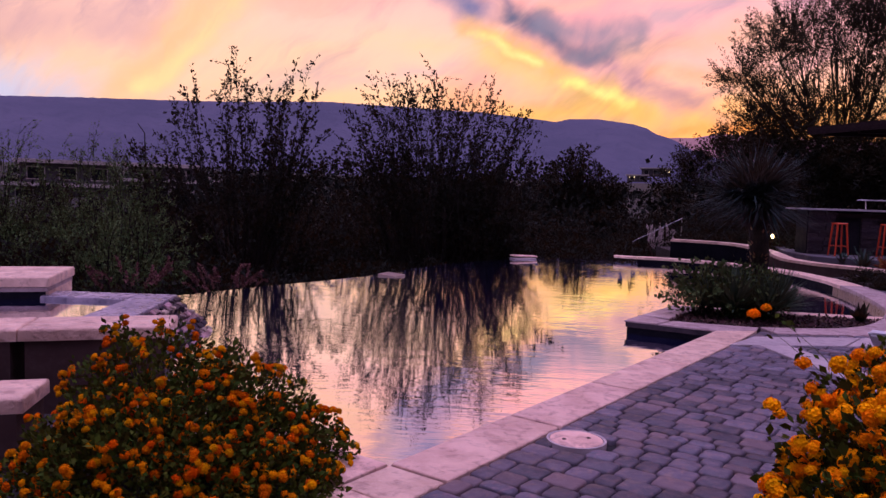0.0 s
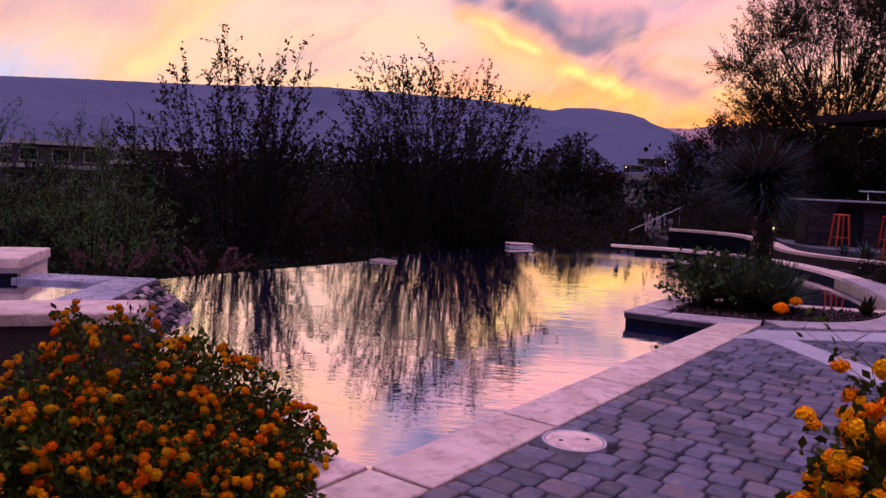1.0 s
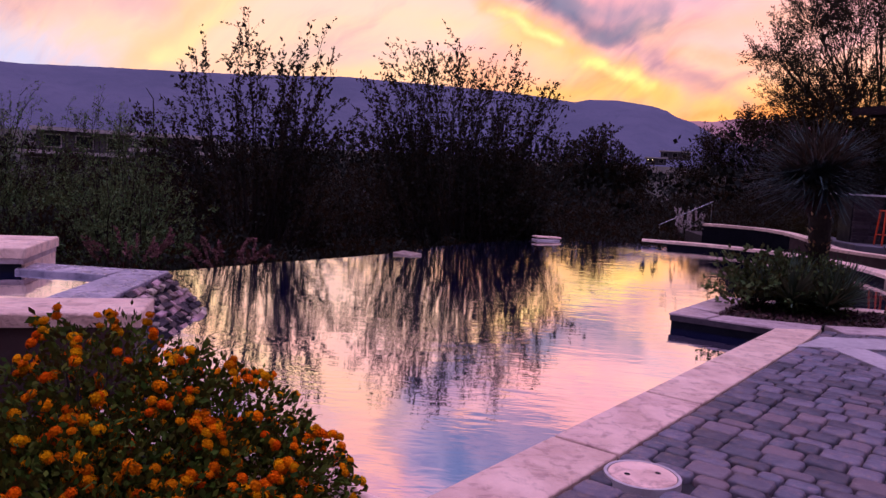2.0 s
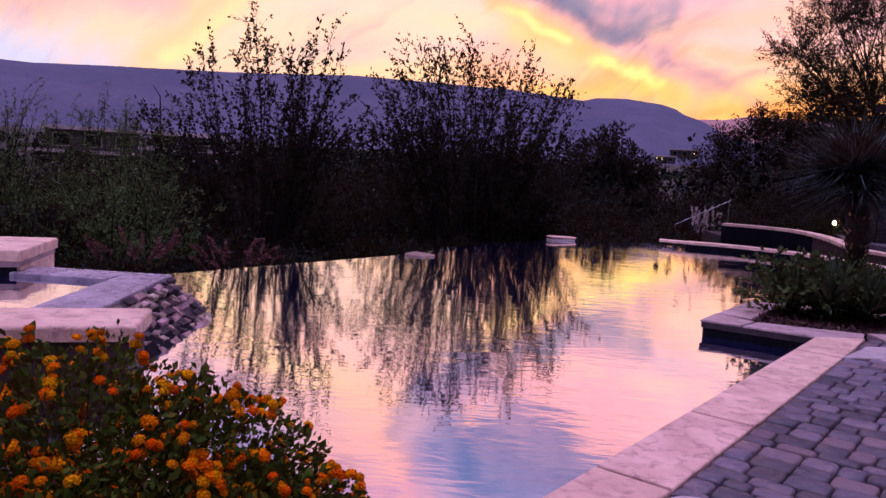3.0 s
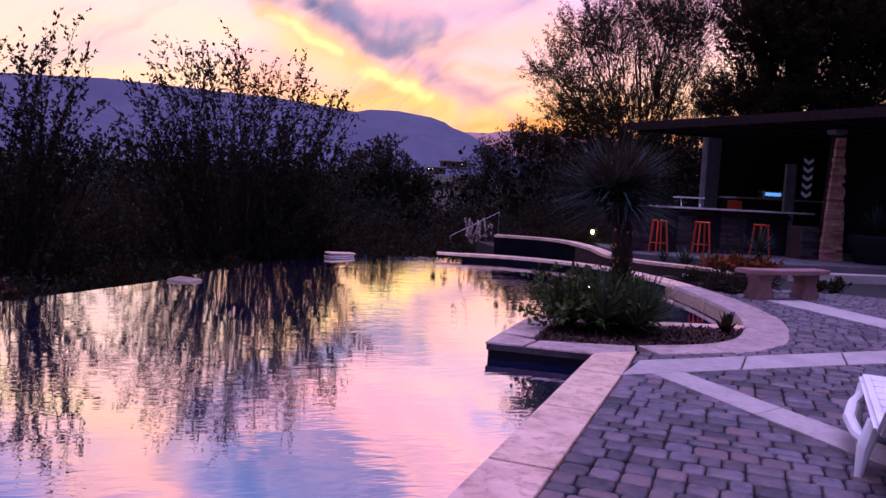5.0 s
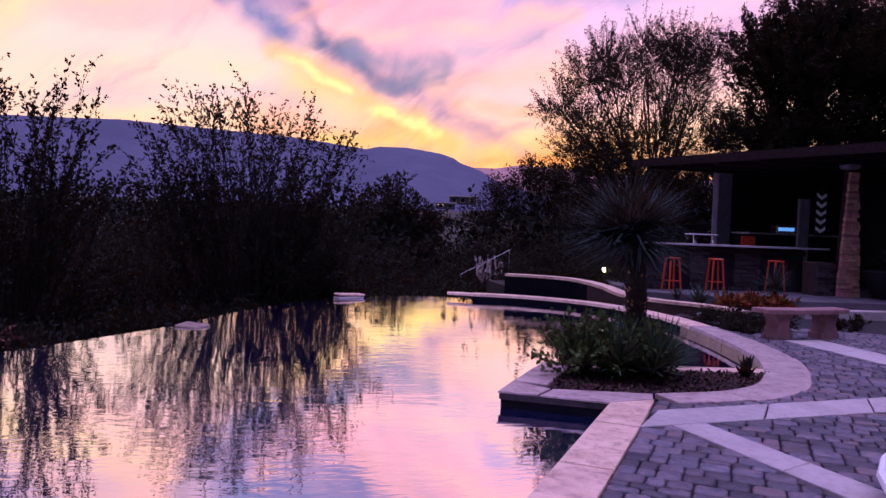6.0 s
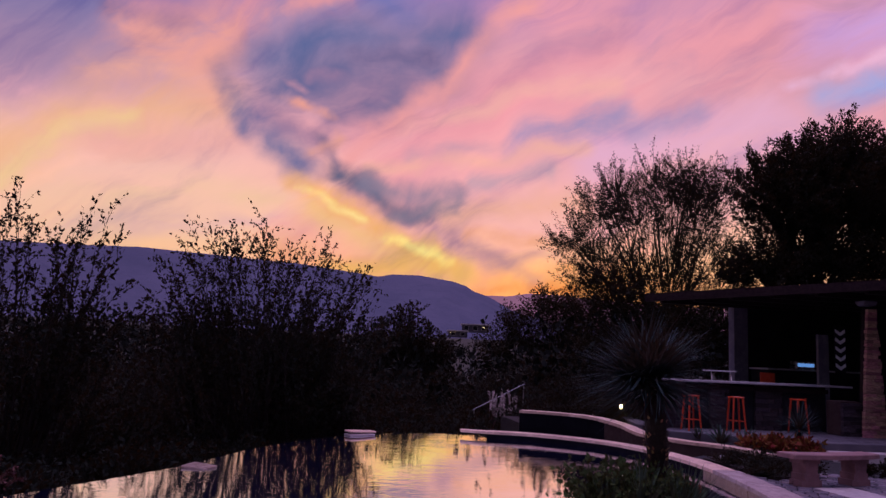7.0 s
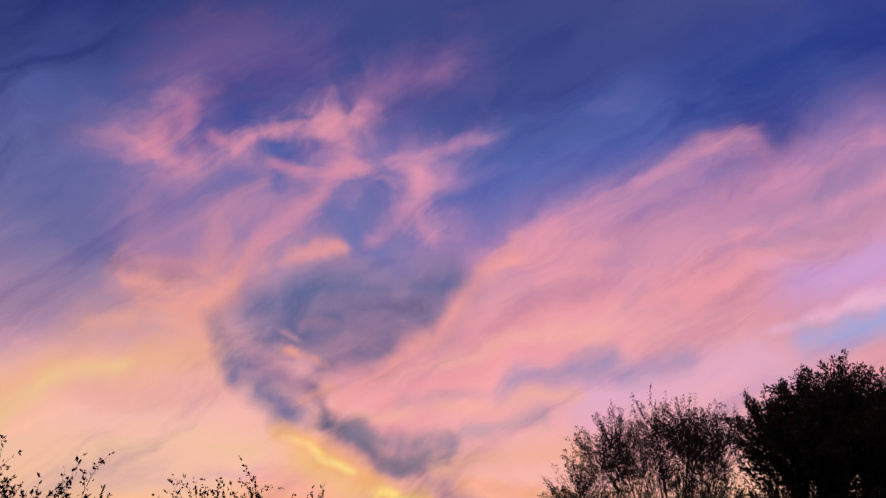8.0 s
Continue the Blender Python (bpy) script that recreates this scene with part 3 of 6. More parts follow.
def offset(curve, d):
    """A plan curve moved d to the right of its way."""
    t = np.gradient(curve[:, :2], axis=0)
    t /= np.linalg.norm(t, axis=1)[:, None]
    return curve[:, :2] + np.c_[t[:, 1], -t[:, 0]] * d


def inside(poly, pts):
    """Which plan points lie in a polygon."""
    poly, pts = np.asarray(poly), np.asarray(pts)
    r = np.zeros(len(pts), bool)
    j = len(poly) - 1
    for i in range(len(poly)):
        a, b = poly[i], poly[j]
        c = ((a[1] > pts[:, 1]) != (b[1] > pts[:, 1])) & (pts[:, 0] < (b[0] - a[0]) * (pts[:, 1] - a[1]) / (b[1] - a[1] + 1e-12) + a[0])
        r ^= c
        j = i
    return r


# ---- plants ----


def leaf_quads(rng, pos, way, size, slim=0.45):
    """Folded diamond leaves at pos, long axis near way."""
    k = len(pos)
    d = way + rng.normal(0, 0.55, (k, 3))
    d /= np.linalg.norm(d, axis=1)[:, None] + 1e-9
    s = np.cross(d, rng.normal(0, 1, (k, 3)))
    s /= np.linalg.norm(s, axis=1)[:, None] + 1e-9
    L = size * rng.uniform(0.6, 1.25, (k, 1))
    m = pos + d * L * 0.5
    w = s * L * slim * 0.5
    v = np.stack([pos, m + w, pos + d * L, m - w], 1).reshape(-1, 3)
    return v, np.arange(4 * k).reshape(k, 4)


def shoot_set(rng, p0, p2, sag, radius, leaves, leaf_size, twig, start=0.25, slim=0.45, p1=None):
    """Curved shoots from p0 to p2: stems and their leaves, as two (vertices, faces)."""
    k = len(p0)
    L = np.linalg.norm(p2 - p0, axis=1)[:, None]
    if p1 is None:
        p1 = (p0 + p2) / 2 + np.array([0, 0, 1.0]) * L * sag + rng.normal(0, 0.07, (k, 3)) * L
    ts = np.linspace(0, 1, 6)
    cur = np.stack([(1 - t) ** 2 * p0 + 2 * t * (1 - t) * p1 + t * t * p2 for t in ts], 1)
    r = radius * (1.05 - ts)
    ang = np.array([0, 2.094, 4.189])
    ring = np.stack([np.cos(ang), np.sin(ang), 0 * ang], 1)
    sv = cur[:, :, None, :] + ring[None, None] * r[None, :, None, None]
    sv = sv.reshape(-1, 3)
    f = []
    b = np.arange(k)[:, None] * 18
    for i in range(5):
        for j in range(3):
            f.append(np.concatenate([b + 3 * i + j, b + 3 * i + (j + 1) % 3, b + 3 * i + 3 + (j + 1) % 3, b + 3 * i + 3 + j], 1))
    sf = np.concatenate(f)
    which = np.repeat(np.arange(k), leaves)
    t = rng.uniform(start, 1.02, len(which))[:, None]
    q0, q1, q2 = p0[which], p1[which], p2[which]
    pos = (1 - t) ** 2 * q0 + 2 * t * (1 - t) * q1 + t * t * q2
    way = 2 * (1 - t) * (q1 - q0) + 2 * t * (q2 - q1)
    way /= np.linalg.norm(way, axis=1)[:, None] + 1e-9
    pos = pos + np.clip(rng.normal(0, 1, (len(which), 3)), -1.7, 1.7) * twig * (1.1 - 0.75 * t)
    return (sv, sf), leaf_quads(rng, pos, way * 0.8, leaf_size, slim)


def join(sets):
    v, f, o = [], [], 0
    for a, b in sets:
        v.append(a)
        f.append(b + o)
        o += len(a)
    return np.concatenate(v), np.concatenate(f)


def shrub(name, label, category, base, tops, seed, shoots=160, leaves=110, leaf_size=0.11, twig=0.17, mat="leaf_dark", foot=0.5, sag=0.1,
          low=0.35, thick=0.035, depth=1.4, start=0.2, group="", slim=0.45, crest_share=0.42, sides=0):
    """A many-stemmed shrub: tops lists (x across, height) of its crest; shoots fan from the foot to points under it, side twigs leave them."""
    rng = np.random.default_rng(seed)
    ob = thing(name, label, category, group, at=pose(*base))
    tx, tz = np.array(tops).T
    u = rng.uniform(tx[0], tx[-1], shoots)
    top = int(shoots * crest_share)
    u[:top] = tx[0] + (tx[-1] - tx[0]) * (np.arange(top) + rng.uniform(0.2, 0.8, top)) / max(top, 1)
    crest = np.interp(u, tx, tz)
    lvl = np.where(np.arange(shoots) < top, rng.uniform(0.92, 1.0, shoots), rng.uniform(low, 0.9 if crest_share > 0.3 else 0.66, shoots))
    p2 = np.stack([u, rng.normal(0, depth * 0.5, shoots), crest * lvl], 1)
    p0 = np.stack([u * 0.16 + rng.normal(0, foot * 0.4, shoots), p2[:, 1] * 0.25, np.zeros(shoots)], 1)
    L = np.linalg.norm(p2 - p0, axis=1)[:, None]
    p1 = (p0 + p2) / 2 + np.array([0, 0, 1.0]) * L * sag + rng.normal(0, 0.08, (shoots, 3)) * L
    st, lv = shoot_set(rng, p0, p2, sag, thick, leaves, leaf_size, twig, start, slim, p1)
    stems, lvs = [st], [lv]
    if sides:
        w = np.repeat(np.arange(shoots), sides)
        t = rng.uniform(0.3, 0.97, len(w))[:, None]
        a = (1 - t) ** 2 * p0[w] + 2 * t * (1 - t) * p1[w] + t * t * p2[w]
        d = 2 * (1 - t) * (p1[w] - p0[w]) + 2 * t * (p2[w] - p1[w])
        d /= np.linalg.norm(d, axis=1)[:, None]
        d = d * 0.75 + rng.normal(0, 0.5, (len(w), 3))
        d /= np.linalg.norm(d, axis=1)[:, None]
        b = a + d * L[w] * rng.uniform(0.08, 0.2, (len(w), 1)) * (1.35 - t * 0.8)
        st, lv = shoot_set(rng, a, b, 0.08, thick * 0.3, 16, leaf_size * 0.85, 0.035, 0.15, slim)
        stems.append(st)
        lvs.append(lv)
    part("branchwork", join(stems), "bark", ob)
    part("crown", join(lvs), mat, ob)
    return ob


def tree(name, label, base, height, trunk, clumps, seed, shoots=420, leaves=90, leaf_size=0.13, twig=0.22, mat="leaf_tree", rise=0.8, fork=0.5, limbs=7, stout=0.55, slim=0.45):
    """A tree: limbs reach into clumps (x, y, z, radius) and shoots burst from them."""
    rng = np.random.default_rng(seed)
    ob = thing(name, label, "tree", at=pose(*base))
    cl = np.array(clumps, float)
    bm = bmesh.new()
    tube([(0, 0, -0.2), (0.05, 0, fork * 0.5), (0, 0.04, fork)], [trunk * 1.25, trunk, trunk * 0.9], 9, bm)
    for i, c in enumerate(cl):
        mid = Vector((c[0] * 0.35 + rng.normal(0, 0.2), c[1] * 0.35, fork + (c[2] - fork) * 0.45))
        end = Vector(c[:3])
        r = trunk * stout
        tube([(0, 0, fork * 0.85), mid * 0.6 + Vector((0, 0, fork * 0.3)), mid, mid.lerp(end, 0.6) + Vector(rng.normal(0, 0.12, 3)), end],
             [r, r * 0.85, r * 0.65, r * 0.42, r * 0.2], 6, bm)
        for j in range(limbs):
            a = mid.lerp(end, rng.uniform(0.0, 0.9))
            d = Vector(rng.normal(0, 1, 3)).normalized() * c[3] * 0.75
            d.z = abs(d.z) * 0.9
            b = end + d
            tube([a, a.lerp(b, 0.5) + Vector((0, 0, -0.12)), b], [r * 0.32, r * 0.2, r * 0.07], 4, bm, False)
    part("trunk", bm, "bark", ob)
    w = cl[:, 3] ** 2
    which = rng.choice(len(cl), shoots, p=w / w.sum())
    d = rng.normal(0, 1, (shoots, 3))
    d /= np.linalg.norm(d, axis=1)[:, None]
    R = cl[which, 3][:, None]
    p0 = cl[which, :3] + d * R * rng.uniform(0.0, 0.6, (shoots, 1))
    d2 = d + np.array([0, 0, rise])
    d2 /= np.linalg.norm(d2, axis=1)[:, None]
    p2 = cl[which, :3] + d * R * 0.55 + d2 * R * rng.uniform(0.25, 0.75, (shoots, 1))
    st, lv = shoot_set(rng, p0, p2, 0.05, 0.016, leaves, leaf_size, twig, 0.0, slim)
    part("branchwork", st, "bark", ob)
    part("crown", lv, mat, ob)
    return ob


def rosette(rng, centre, count, length, width, lift=(0.05, 1.2), droop=0.25):
    """Stiff tapering blades bursting from a centre: (vertices, faces)."""
    az = rng.uniform(0, 2 * math.pi, count)
    el = rng.uniform(*lift, count)
    d = np.stack([np.cos(az) * np.cos(el), np.sin(az) * np.cos(el), np.sin(el)], 1)
    s = np.stack([-np.sin(az), np.cos(az), 0 * az], 1)
    L = length * rng.uniform(0.75, 1.08, (count, 1))
    w = width * rng.uniform(0.8, 1.2, (count, 1))
    dr = np.array([0, 0, -1.0]) * L * droop * rng.uniform(0.2, 1.2, (count, 1))
    c = np.array(centre)
    p = [c + d * L * 0.04, c + d * L * 0.5 + dr * 0.2, c + d * L + dr]
    v = np.stack([p[0] - s * w * 0.5, p[0] + s * w * 0.5, p[1] - s * w * 0.42, p[1] + s * w * 0.42, p[2] - s * w * 0.05, p[2] + s * w * 0.05], 1)
    b = np.arange(count)[:, None] * 6
    f = np.concatenate([b + [0, 1, 3, 2], b + [2, 3, 5, 4]])
    return v.reshape(-1, 3), f


# ---- plan ----
U = np.array((0.5485, 0.8362))          # along the straight pool edge
V = np.array((0.8362, -0.5485))         # away from the water
P1 = np.array((-0.102, 3.293))
CORNER = np.array((3.0, 8.02))
PLC = np.array((2.064, 8.508))
WATER = -0.16
COPW = 0.375


def uv(u, v):
    q = P1 + U * u + V * v
    return (float(q[0]), float(q[1]))


rim = spline([(3.62, 8.36), (4.39, 8.46), (5.0, 8.79), (5.58, 9.51), (6.16, 10.59), (6.62, 12.2), (6.9, 13.6), (7.0, 15.0), (6.86, 16.4), (6.36, 17.6), (5.32, 18.6), (4.26, 18.98)], 6)
weir = spline([(-4.6, 9.2), (-4.01, 10.09), (-3.2, 11.35), (-2.3, 12.75), (-1.6, 13.95), (-0.7, 16.1), (0.25, 17.7), (1.3, 18.85), (2.4, 19.5), (3.3, 19.65), (4.4, 19.5)], 6)

# ---- ground: one sheet to the horizon ----


def ground_height(x, y):
    r = math.hypot(x, y)
    near = -1.7
    g = float(np.interp(r, [0, 30, 60, 120, 250, 500, 1500, 2600, 4200], [near, near, -2.6, -1.0, 4.0, 9.0, 35.0, 60.0, 70.0]))
    g += 0.5 * noise.noise(Vector((x * 0.03, y * 0.03, 0))) * min(1.0, r / 40) * (1 + r / 300)
    flat = min(1.0, max(0.0, (x - 5.6 - max(0, y - 22) * 0.15) / 2.5)) * min(1.0, max(0.0, (60 - r) / 20))
    return g * (1 - flat) + (-0.12) * flat


def make_ground():
    radii = [0.0] + list(np.geomspace(2.5, 4600, 46))
    steps = 96
    v, f = [(0.0, 0.0, ground_height(0, 0))], []
    for r in radii[1:]:
        for j in range(steps):
            a = 2 * math.pi * j / steps
            x, y = r * math.sin(a), r * math.cos(a)
            v.append((x, y, ground_height(x, y)))
    bm = bmesh.new()
    vs = [bm.verts.new(q) for q in v]
    for j in range(steps):
        bm.faces.new((vs[0], vs[1 + (j + 1) % steps], vs[1 + j]))
    for i in range(len(radii) - 2):
        for j in range(steps):
            a, b = 1 + i * steps + j, 1 + i * steps + (j + 1) % steps
            bm.faces.new((vs[a], vs[b], vs[b + steps], vs[a + steps]))
    bmesh.ops.recalc_face_normals(bm, faces=bm.faces)
    for fa in bm.faces:
        fa.smooth = True
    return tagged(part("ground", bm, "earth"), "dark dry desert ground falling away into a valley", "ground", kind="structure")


make_ground()


def ridge(name, label, mat, profile, dist, depth_back, base_z, jag, seed):
    """A mountain range as a real ridge; profile is (azimuth, elevation) in degrees."""
    az = np.arange(profile[0][0], profile[-1][0] + 0.01, 0.35)
    el = np.interp(az, [p[0] for p in profile], [p[1] for p in profile])
    rows = 9
    bm = bmesh.new()
    grid = []
    for i, (a, e) in enumerate(zip(az, el)):
        col = []
        for k in range(rows + 2):
            t = min(k / rows, 1.0)
            d = dist - 700 * (1 - t) + (depth_back if k > rows else 0)
            top = math.tan(radians(e)) * dist + 1.5
            shape = t ** 1.25
            rough = noise.fractal(Vector((a * 0.5 + seed, t * 4, seed)), 0.8, 2.1, 4) * jag * (math.sin(t * math.pi) if k <= rows else 0)
            edge = noise.noise(Vector((a * 2.3, seed, 0))) * jag * 0.12 if k == rows else 0
            z = base_z + (top - base_z) * shape + rough + edge if k <= rows else base_z
            col.append(bm.verts.new((math.sin(radians(a)) * d, math.cos(radians(a)) * d, z)))
        grid.append(col)
    for a, b in zip(grid, grid[1:]):
        for k in range(rows + 1):
            bm.faces.new((a[k], b[k], b[k + 1], a[k + 1]))
    for fa in bm.faces:
        fa.smooth = True
    return tagged(part(name, bm, mat), label, "mountain", kind="structure")


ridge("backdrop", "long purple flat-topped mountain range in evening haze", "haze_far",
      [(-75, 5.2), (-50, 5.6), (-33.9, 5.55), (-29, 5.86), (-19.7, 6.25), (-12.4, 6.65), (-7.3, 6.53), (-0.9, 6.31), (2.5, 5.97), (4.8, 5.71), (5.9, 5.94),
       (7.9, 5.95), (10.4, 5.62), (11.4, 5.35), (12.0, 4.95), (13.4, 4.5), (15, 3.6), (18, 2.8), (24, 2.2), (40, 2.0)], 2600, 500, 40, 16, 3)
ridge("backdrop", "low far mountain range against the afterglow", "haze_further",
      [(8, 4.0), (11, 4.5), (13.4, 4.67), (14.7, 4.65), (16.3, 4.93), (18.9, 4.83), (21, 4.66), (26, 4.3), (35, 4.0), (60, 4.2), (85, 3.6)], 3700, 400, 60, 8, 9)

# ---- pool ----
pool_outline = [uv(0, 0.12), uv(5.75, 0.12), (2.3, 8.6), (2.9, 10.2), (5.5, 9.8)] + [tuple(p) for p in offset(rim, 0.12)[14:]] + [tuple(p) for p in offset(weir, -0.15)[::-1][1:]] + [(-5.2, 8.2), (-3.5, 6.8), (-2.9, 5.0), (-2.2, 4.75), uv(0, 0.12 - 2.2)]
bm = bmesh.new()
face = bm.faces.new([bm.verts.new((x, y, WATER)) for x, y in pool_outline])
bmesh.ops.recalc_face_normals(bm, faces=[face])
if face.normal.z < 0:
    face.normal_flip()
bmesh.ops.triangulate(bm, faces=bm.faces)
tagged(part("water", bm, "water"), "still pool water mirroring the sunset sky", "water", kind="structure")

basin = thing("pool_basin", "dark plastered pool basin with a curved vanishing edge", "pool", kind="structure")
# walls under the copings
for name, line, w in (("pool_wall", [uv(-0.02, 0.02), uv(5.66, 0.02)], 0.34), ("pool_wall", [uv(-0.02, -2.05), uv(-0.02, 0.03)], 0.34)):
    a, b = np.array(line[0]), np.array(line[1])
    d = (b - a) / np.linalg.norm(b - a)
    nrm = np.array((d[1], -d[0]))
    part(name, prism([tuple(a), tuple(b), tuple(b + nrm * w), tuple(a + nrm * w)], -1.5, -0.055), "tile", basin)
o1, o2 = offset(rim, 0.03), offset(rim, 0.36)
# first stretch coloured tan for the orange sky light on it
for i0, i1, mt in ((0, 38, "tan"), (38, len(rim) - 1, "tile")):
    bm = bmesh.new()
    for i in range(i0, i1):
        prism([tuple(o1[i]), tuple(o1[i + 1]), tuple(o2[i + 1]), tuple(o2[i])], -1.5, -0.07, bm=bm)
    part("curved_pool_wall", bm, mt, basin)
w2 = offset(weir, 0.0)
w3 = offset(weir, -0.16)
bm = bmesh.new()
for i in range(len(weir) - 1):
    prism([tuple(w2[i]), tuple(w3[i]), tuple(w3[i + 1]), tuple(w2[i + 1])], -1.7, WATER - 0.004, bm=bm)
part("weir_wall", bm, "tile", basin, "wet dark vanishing-edge wall just under water level")

# ---- coping stones ----
coping = thing("pool_coping", "pinkish textured stone coping slabs round the pool", "coping", kind="structure")


def slab(poly, z0=-0.055, z1=0.0, bevel=0.012, mat="coping", parent=None, name="coping_stone", seed=0, seg=3):
    """A coping stone, its origin at its centre; edges rounded."""
    c = np.mean(np.array(poly), axis=0)
    q = [(x - c[0], y - c[1]) for x, y in poly]
    return part(name, prism(q, z0, z1, bevel, seg), mat, parent if parent is not None else coping, at=pose(c[0], c[1], 0))


G = 0.015
edges_u = [0, 1.22, 2.44, 3.67, 4.9]
for a, b in zip(edges_u, edges_u[1:]):
    slab([uv(a + G, 0), uv(b - G, 0), uv(b - G, COPW), uv(a + G, COPW)])
slab([uv(4.9 + G, 0), uv(5.66, 0), (3.50, 8.13), uv(5.3, COPW), uv(4.9 + G, COPW)])
slab([uv(-COPW, G), uv(-G, G), uv(-G, COPW), uv(-COPW, COPW)])
for a, b in ((0, -0.72), (-0.72, -1.42), (-1.42, -2.0)):
    slab([uv(-COPW, a - G), uv(-COPW, b + G), uv(-G * 0, b + G), uv(-G * 0, a - G)])
for a, b in ((-COPW, -1.45), (-1.45, -2.6), (-2.6, -3.8), (-3.8, -5.0), (-5.0, -6.2), (-6.2, -7.4)):
    slab([uv(b + G, 0), uv(a - G, 0), uv(a - G, COPW), uv(b + G, COPW)])
# planter island: front, side and back stones
slab([tuple(PLC), tuple(PLC + (CORNER - PLC) * 0.0 + np.array((0.30, 0.50))), (2.63, 8.61), (2.41, 8.35)], z0=-0.018, bevel=0.006, mat="rim_stone", name="coping_stone")
slab([(2.43, 8.325), (3.0 - 0.004, 8.025), (3.49, 8.14), (3.60, 8.37), (2.66, 8.60)], z0=-0.018, bevel=0.006, mat="rim_stone")
# added strip, coloured dark for the shade on the coping's front face
part("edge_course", prism([tuple(PLC + np.array((0.014, 0.0))), (3.0, 8.036), (3.1, 8.3), (2.45, 8.62), (2.62, 8.88), (2.39, 9.0)], -0.078, -0.0185), "dark_shade_stone", coping, "added dark strip for the shaded front of the planter coping")
slab([(2.375, 9.02), (2.70, 9.55), (2.99, 9.33), (2.66, 8.80)], mat="rim_stone")
slab([(2.71, 9.56), (3.02, 10.05), (3.40, 10.02), (3.0, 9.345)], mat="rim_stone")
slab([(3.41, 10.02), (3.42, 9.78), (5.68, 9.42), (5.80, 9.66)], z0=-0.3)
# curved run
for i0, i1, wd in ((0, 6, 0.40), (6, 12, 0.46), (12, 18, 0.50), (18, 24, 0.52), (24, 30, 0.5), (30, 36, 0.46), (36, 42, 0.42), (42, 48, 0.38), (48, 54, 0.36), (54, 60, 0.35), (60, 66, 0.34)):
    a = rim[i0:i1 + 1].copy()
    b = offset(rim, wd)[i0:i1 + 1]
    t0, t1 = (a[1] - a[0]) * 0.02, (a[-1] - a[-2]) * 0.02
    a[0] += t0
    a[-1] -= t1
    b[0] += t0
    b[-1] -= t1
    slab([tuple(p) for p in a] + [tuple(p) for p in b[::-1]], z1=0.008, mat="coping" if i0 >= 36 else "rim_stone")
slab([tuple(rim[-1]), tuple(offset(rim, 0.34)[-1]), (3.75, 19.55), (3.7, 19.25)], name="coping_stone")

# dark mortar showing in the joints
bm = bmesh.new()
prism([uv(-7.4, 0.012), uv(5.4, 0.012), uv(5.4, COPW - 0.012), uv(-7.4, COPW - 0.012)], -0.055, -0.048, bm=bm)
prism([uv(-COPW + 0.012, -2.0), uv(-COPW + 0.012, 0.0), uv(-0.012, 0.0), uv(-0.012, -2.0)], -0.055, -0.0485, bm=bm)
m1, m2 = offset(rim, 0.012), offset(rim, 0.32)
for i in range(len(rim) - 1):
    prism([tuple(m1[i]), tuple(m1[i + 1]), tuple(m2[i + 1]), tuple(m2[i])], -0.055, -0.048, bm=bm)
part("mortar", bm, "bed", coping, "dark mortar joints")

# ---- patio base and bands ----
out_rim = offset(rim, 0.30)
base_poly = [uv(-6.5, 0.05), uv(5.2, 0.2), (3.45, 8.2)] + [tuple(p) for p in out_rim[2:44]] + [(9.5, 17.2), (30, 18), (30, -10), (-6, -10), (-6, 3.0), (-3.2, 3.5), uv(-0.2, -2.0), uv(-0.2, 0.05)]
bm = prism(base_poly, -1.75, -0.035)
tagged(part("patio_base", bm, "bed"), "dark sand bed of the paved patio", "paving", kind="structure")

bands = thing("stone_bands", "pale stone bands crossing the paving", "paving", kind="structure")


def band(a0, a1, b1, b0, cuts):
    """A straight pale band between two edges, cut into stones."""
    a0, a1, b0, b1 = map(np.array, (a0, a1, b0, b1))
    ks = [0.0, *cuts, 1.0]
    for s0, s1 in zip(ks, ks[1:]):
        e = 0.002
        q = [a0 + (a1 - a0) * (s0 + e), a0 + (a1 - a0) * (s1 - e), b0 + (b1 - b0) * (s1 - e), b0 + (b1 - b0) * (s0 + e)]
        slab([tuple(p) for p in q], -0.06, 0.006, 0.006, "band", bands, "band_stone", seg=1)


band((2.88, 7.17), (8.6, 8.03), (8.95, 8.62), (3.31, 7.70), (0.22, 0.44, 0.66, 0.83))
band((3.52, 7.255), (3.86, 5.2), (3.55, 4.95), (3.20, 7.205), (0.52,))
band((3.86, 5.2), (4.3, 3.0), (3.95, 2.9), (3.55, 4.95), (0.5,))
band((7.62, 12.0), (7.66, 8.4), (8.3, 8.4), (8.3, 12.05), (0.3, 0.6))

# ---- spa ----
A = np.array((-0.935, -0.355))
B = np.array((-0.30, 0.954))
spa = thing("raised_spa", "raised stone-capped spa with a spill edge over ledge stone", "spa")


def spa_wall(corner, la, lb, z_top, name, cap=0.085, lip=0.03, z_base=-1.4, body="stucco", capz="coping"):
    """A wall with a stone cap: from its corner it runs la along A and lb along B."""
    c = np.array(corner)
    q = [c, c + A * la, c + A * la + B * lb, c + B * lb]
    cen = sum(q) / 4
    ins = [p + (cen - p) / np.linalg.norm(cen - p) * lip * 1.4 for p in q]
    part(name, prism([tuple(p) for p in ins], z_base, z_top - cap), body, spa)
    part("cap_stone", prism([tuple(p) for p in q], z_top - cap + 0.002, z_top, 0.02, 3), capz, spa)


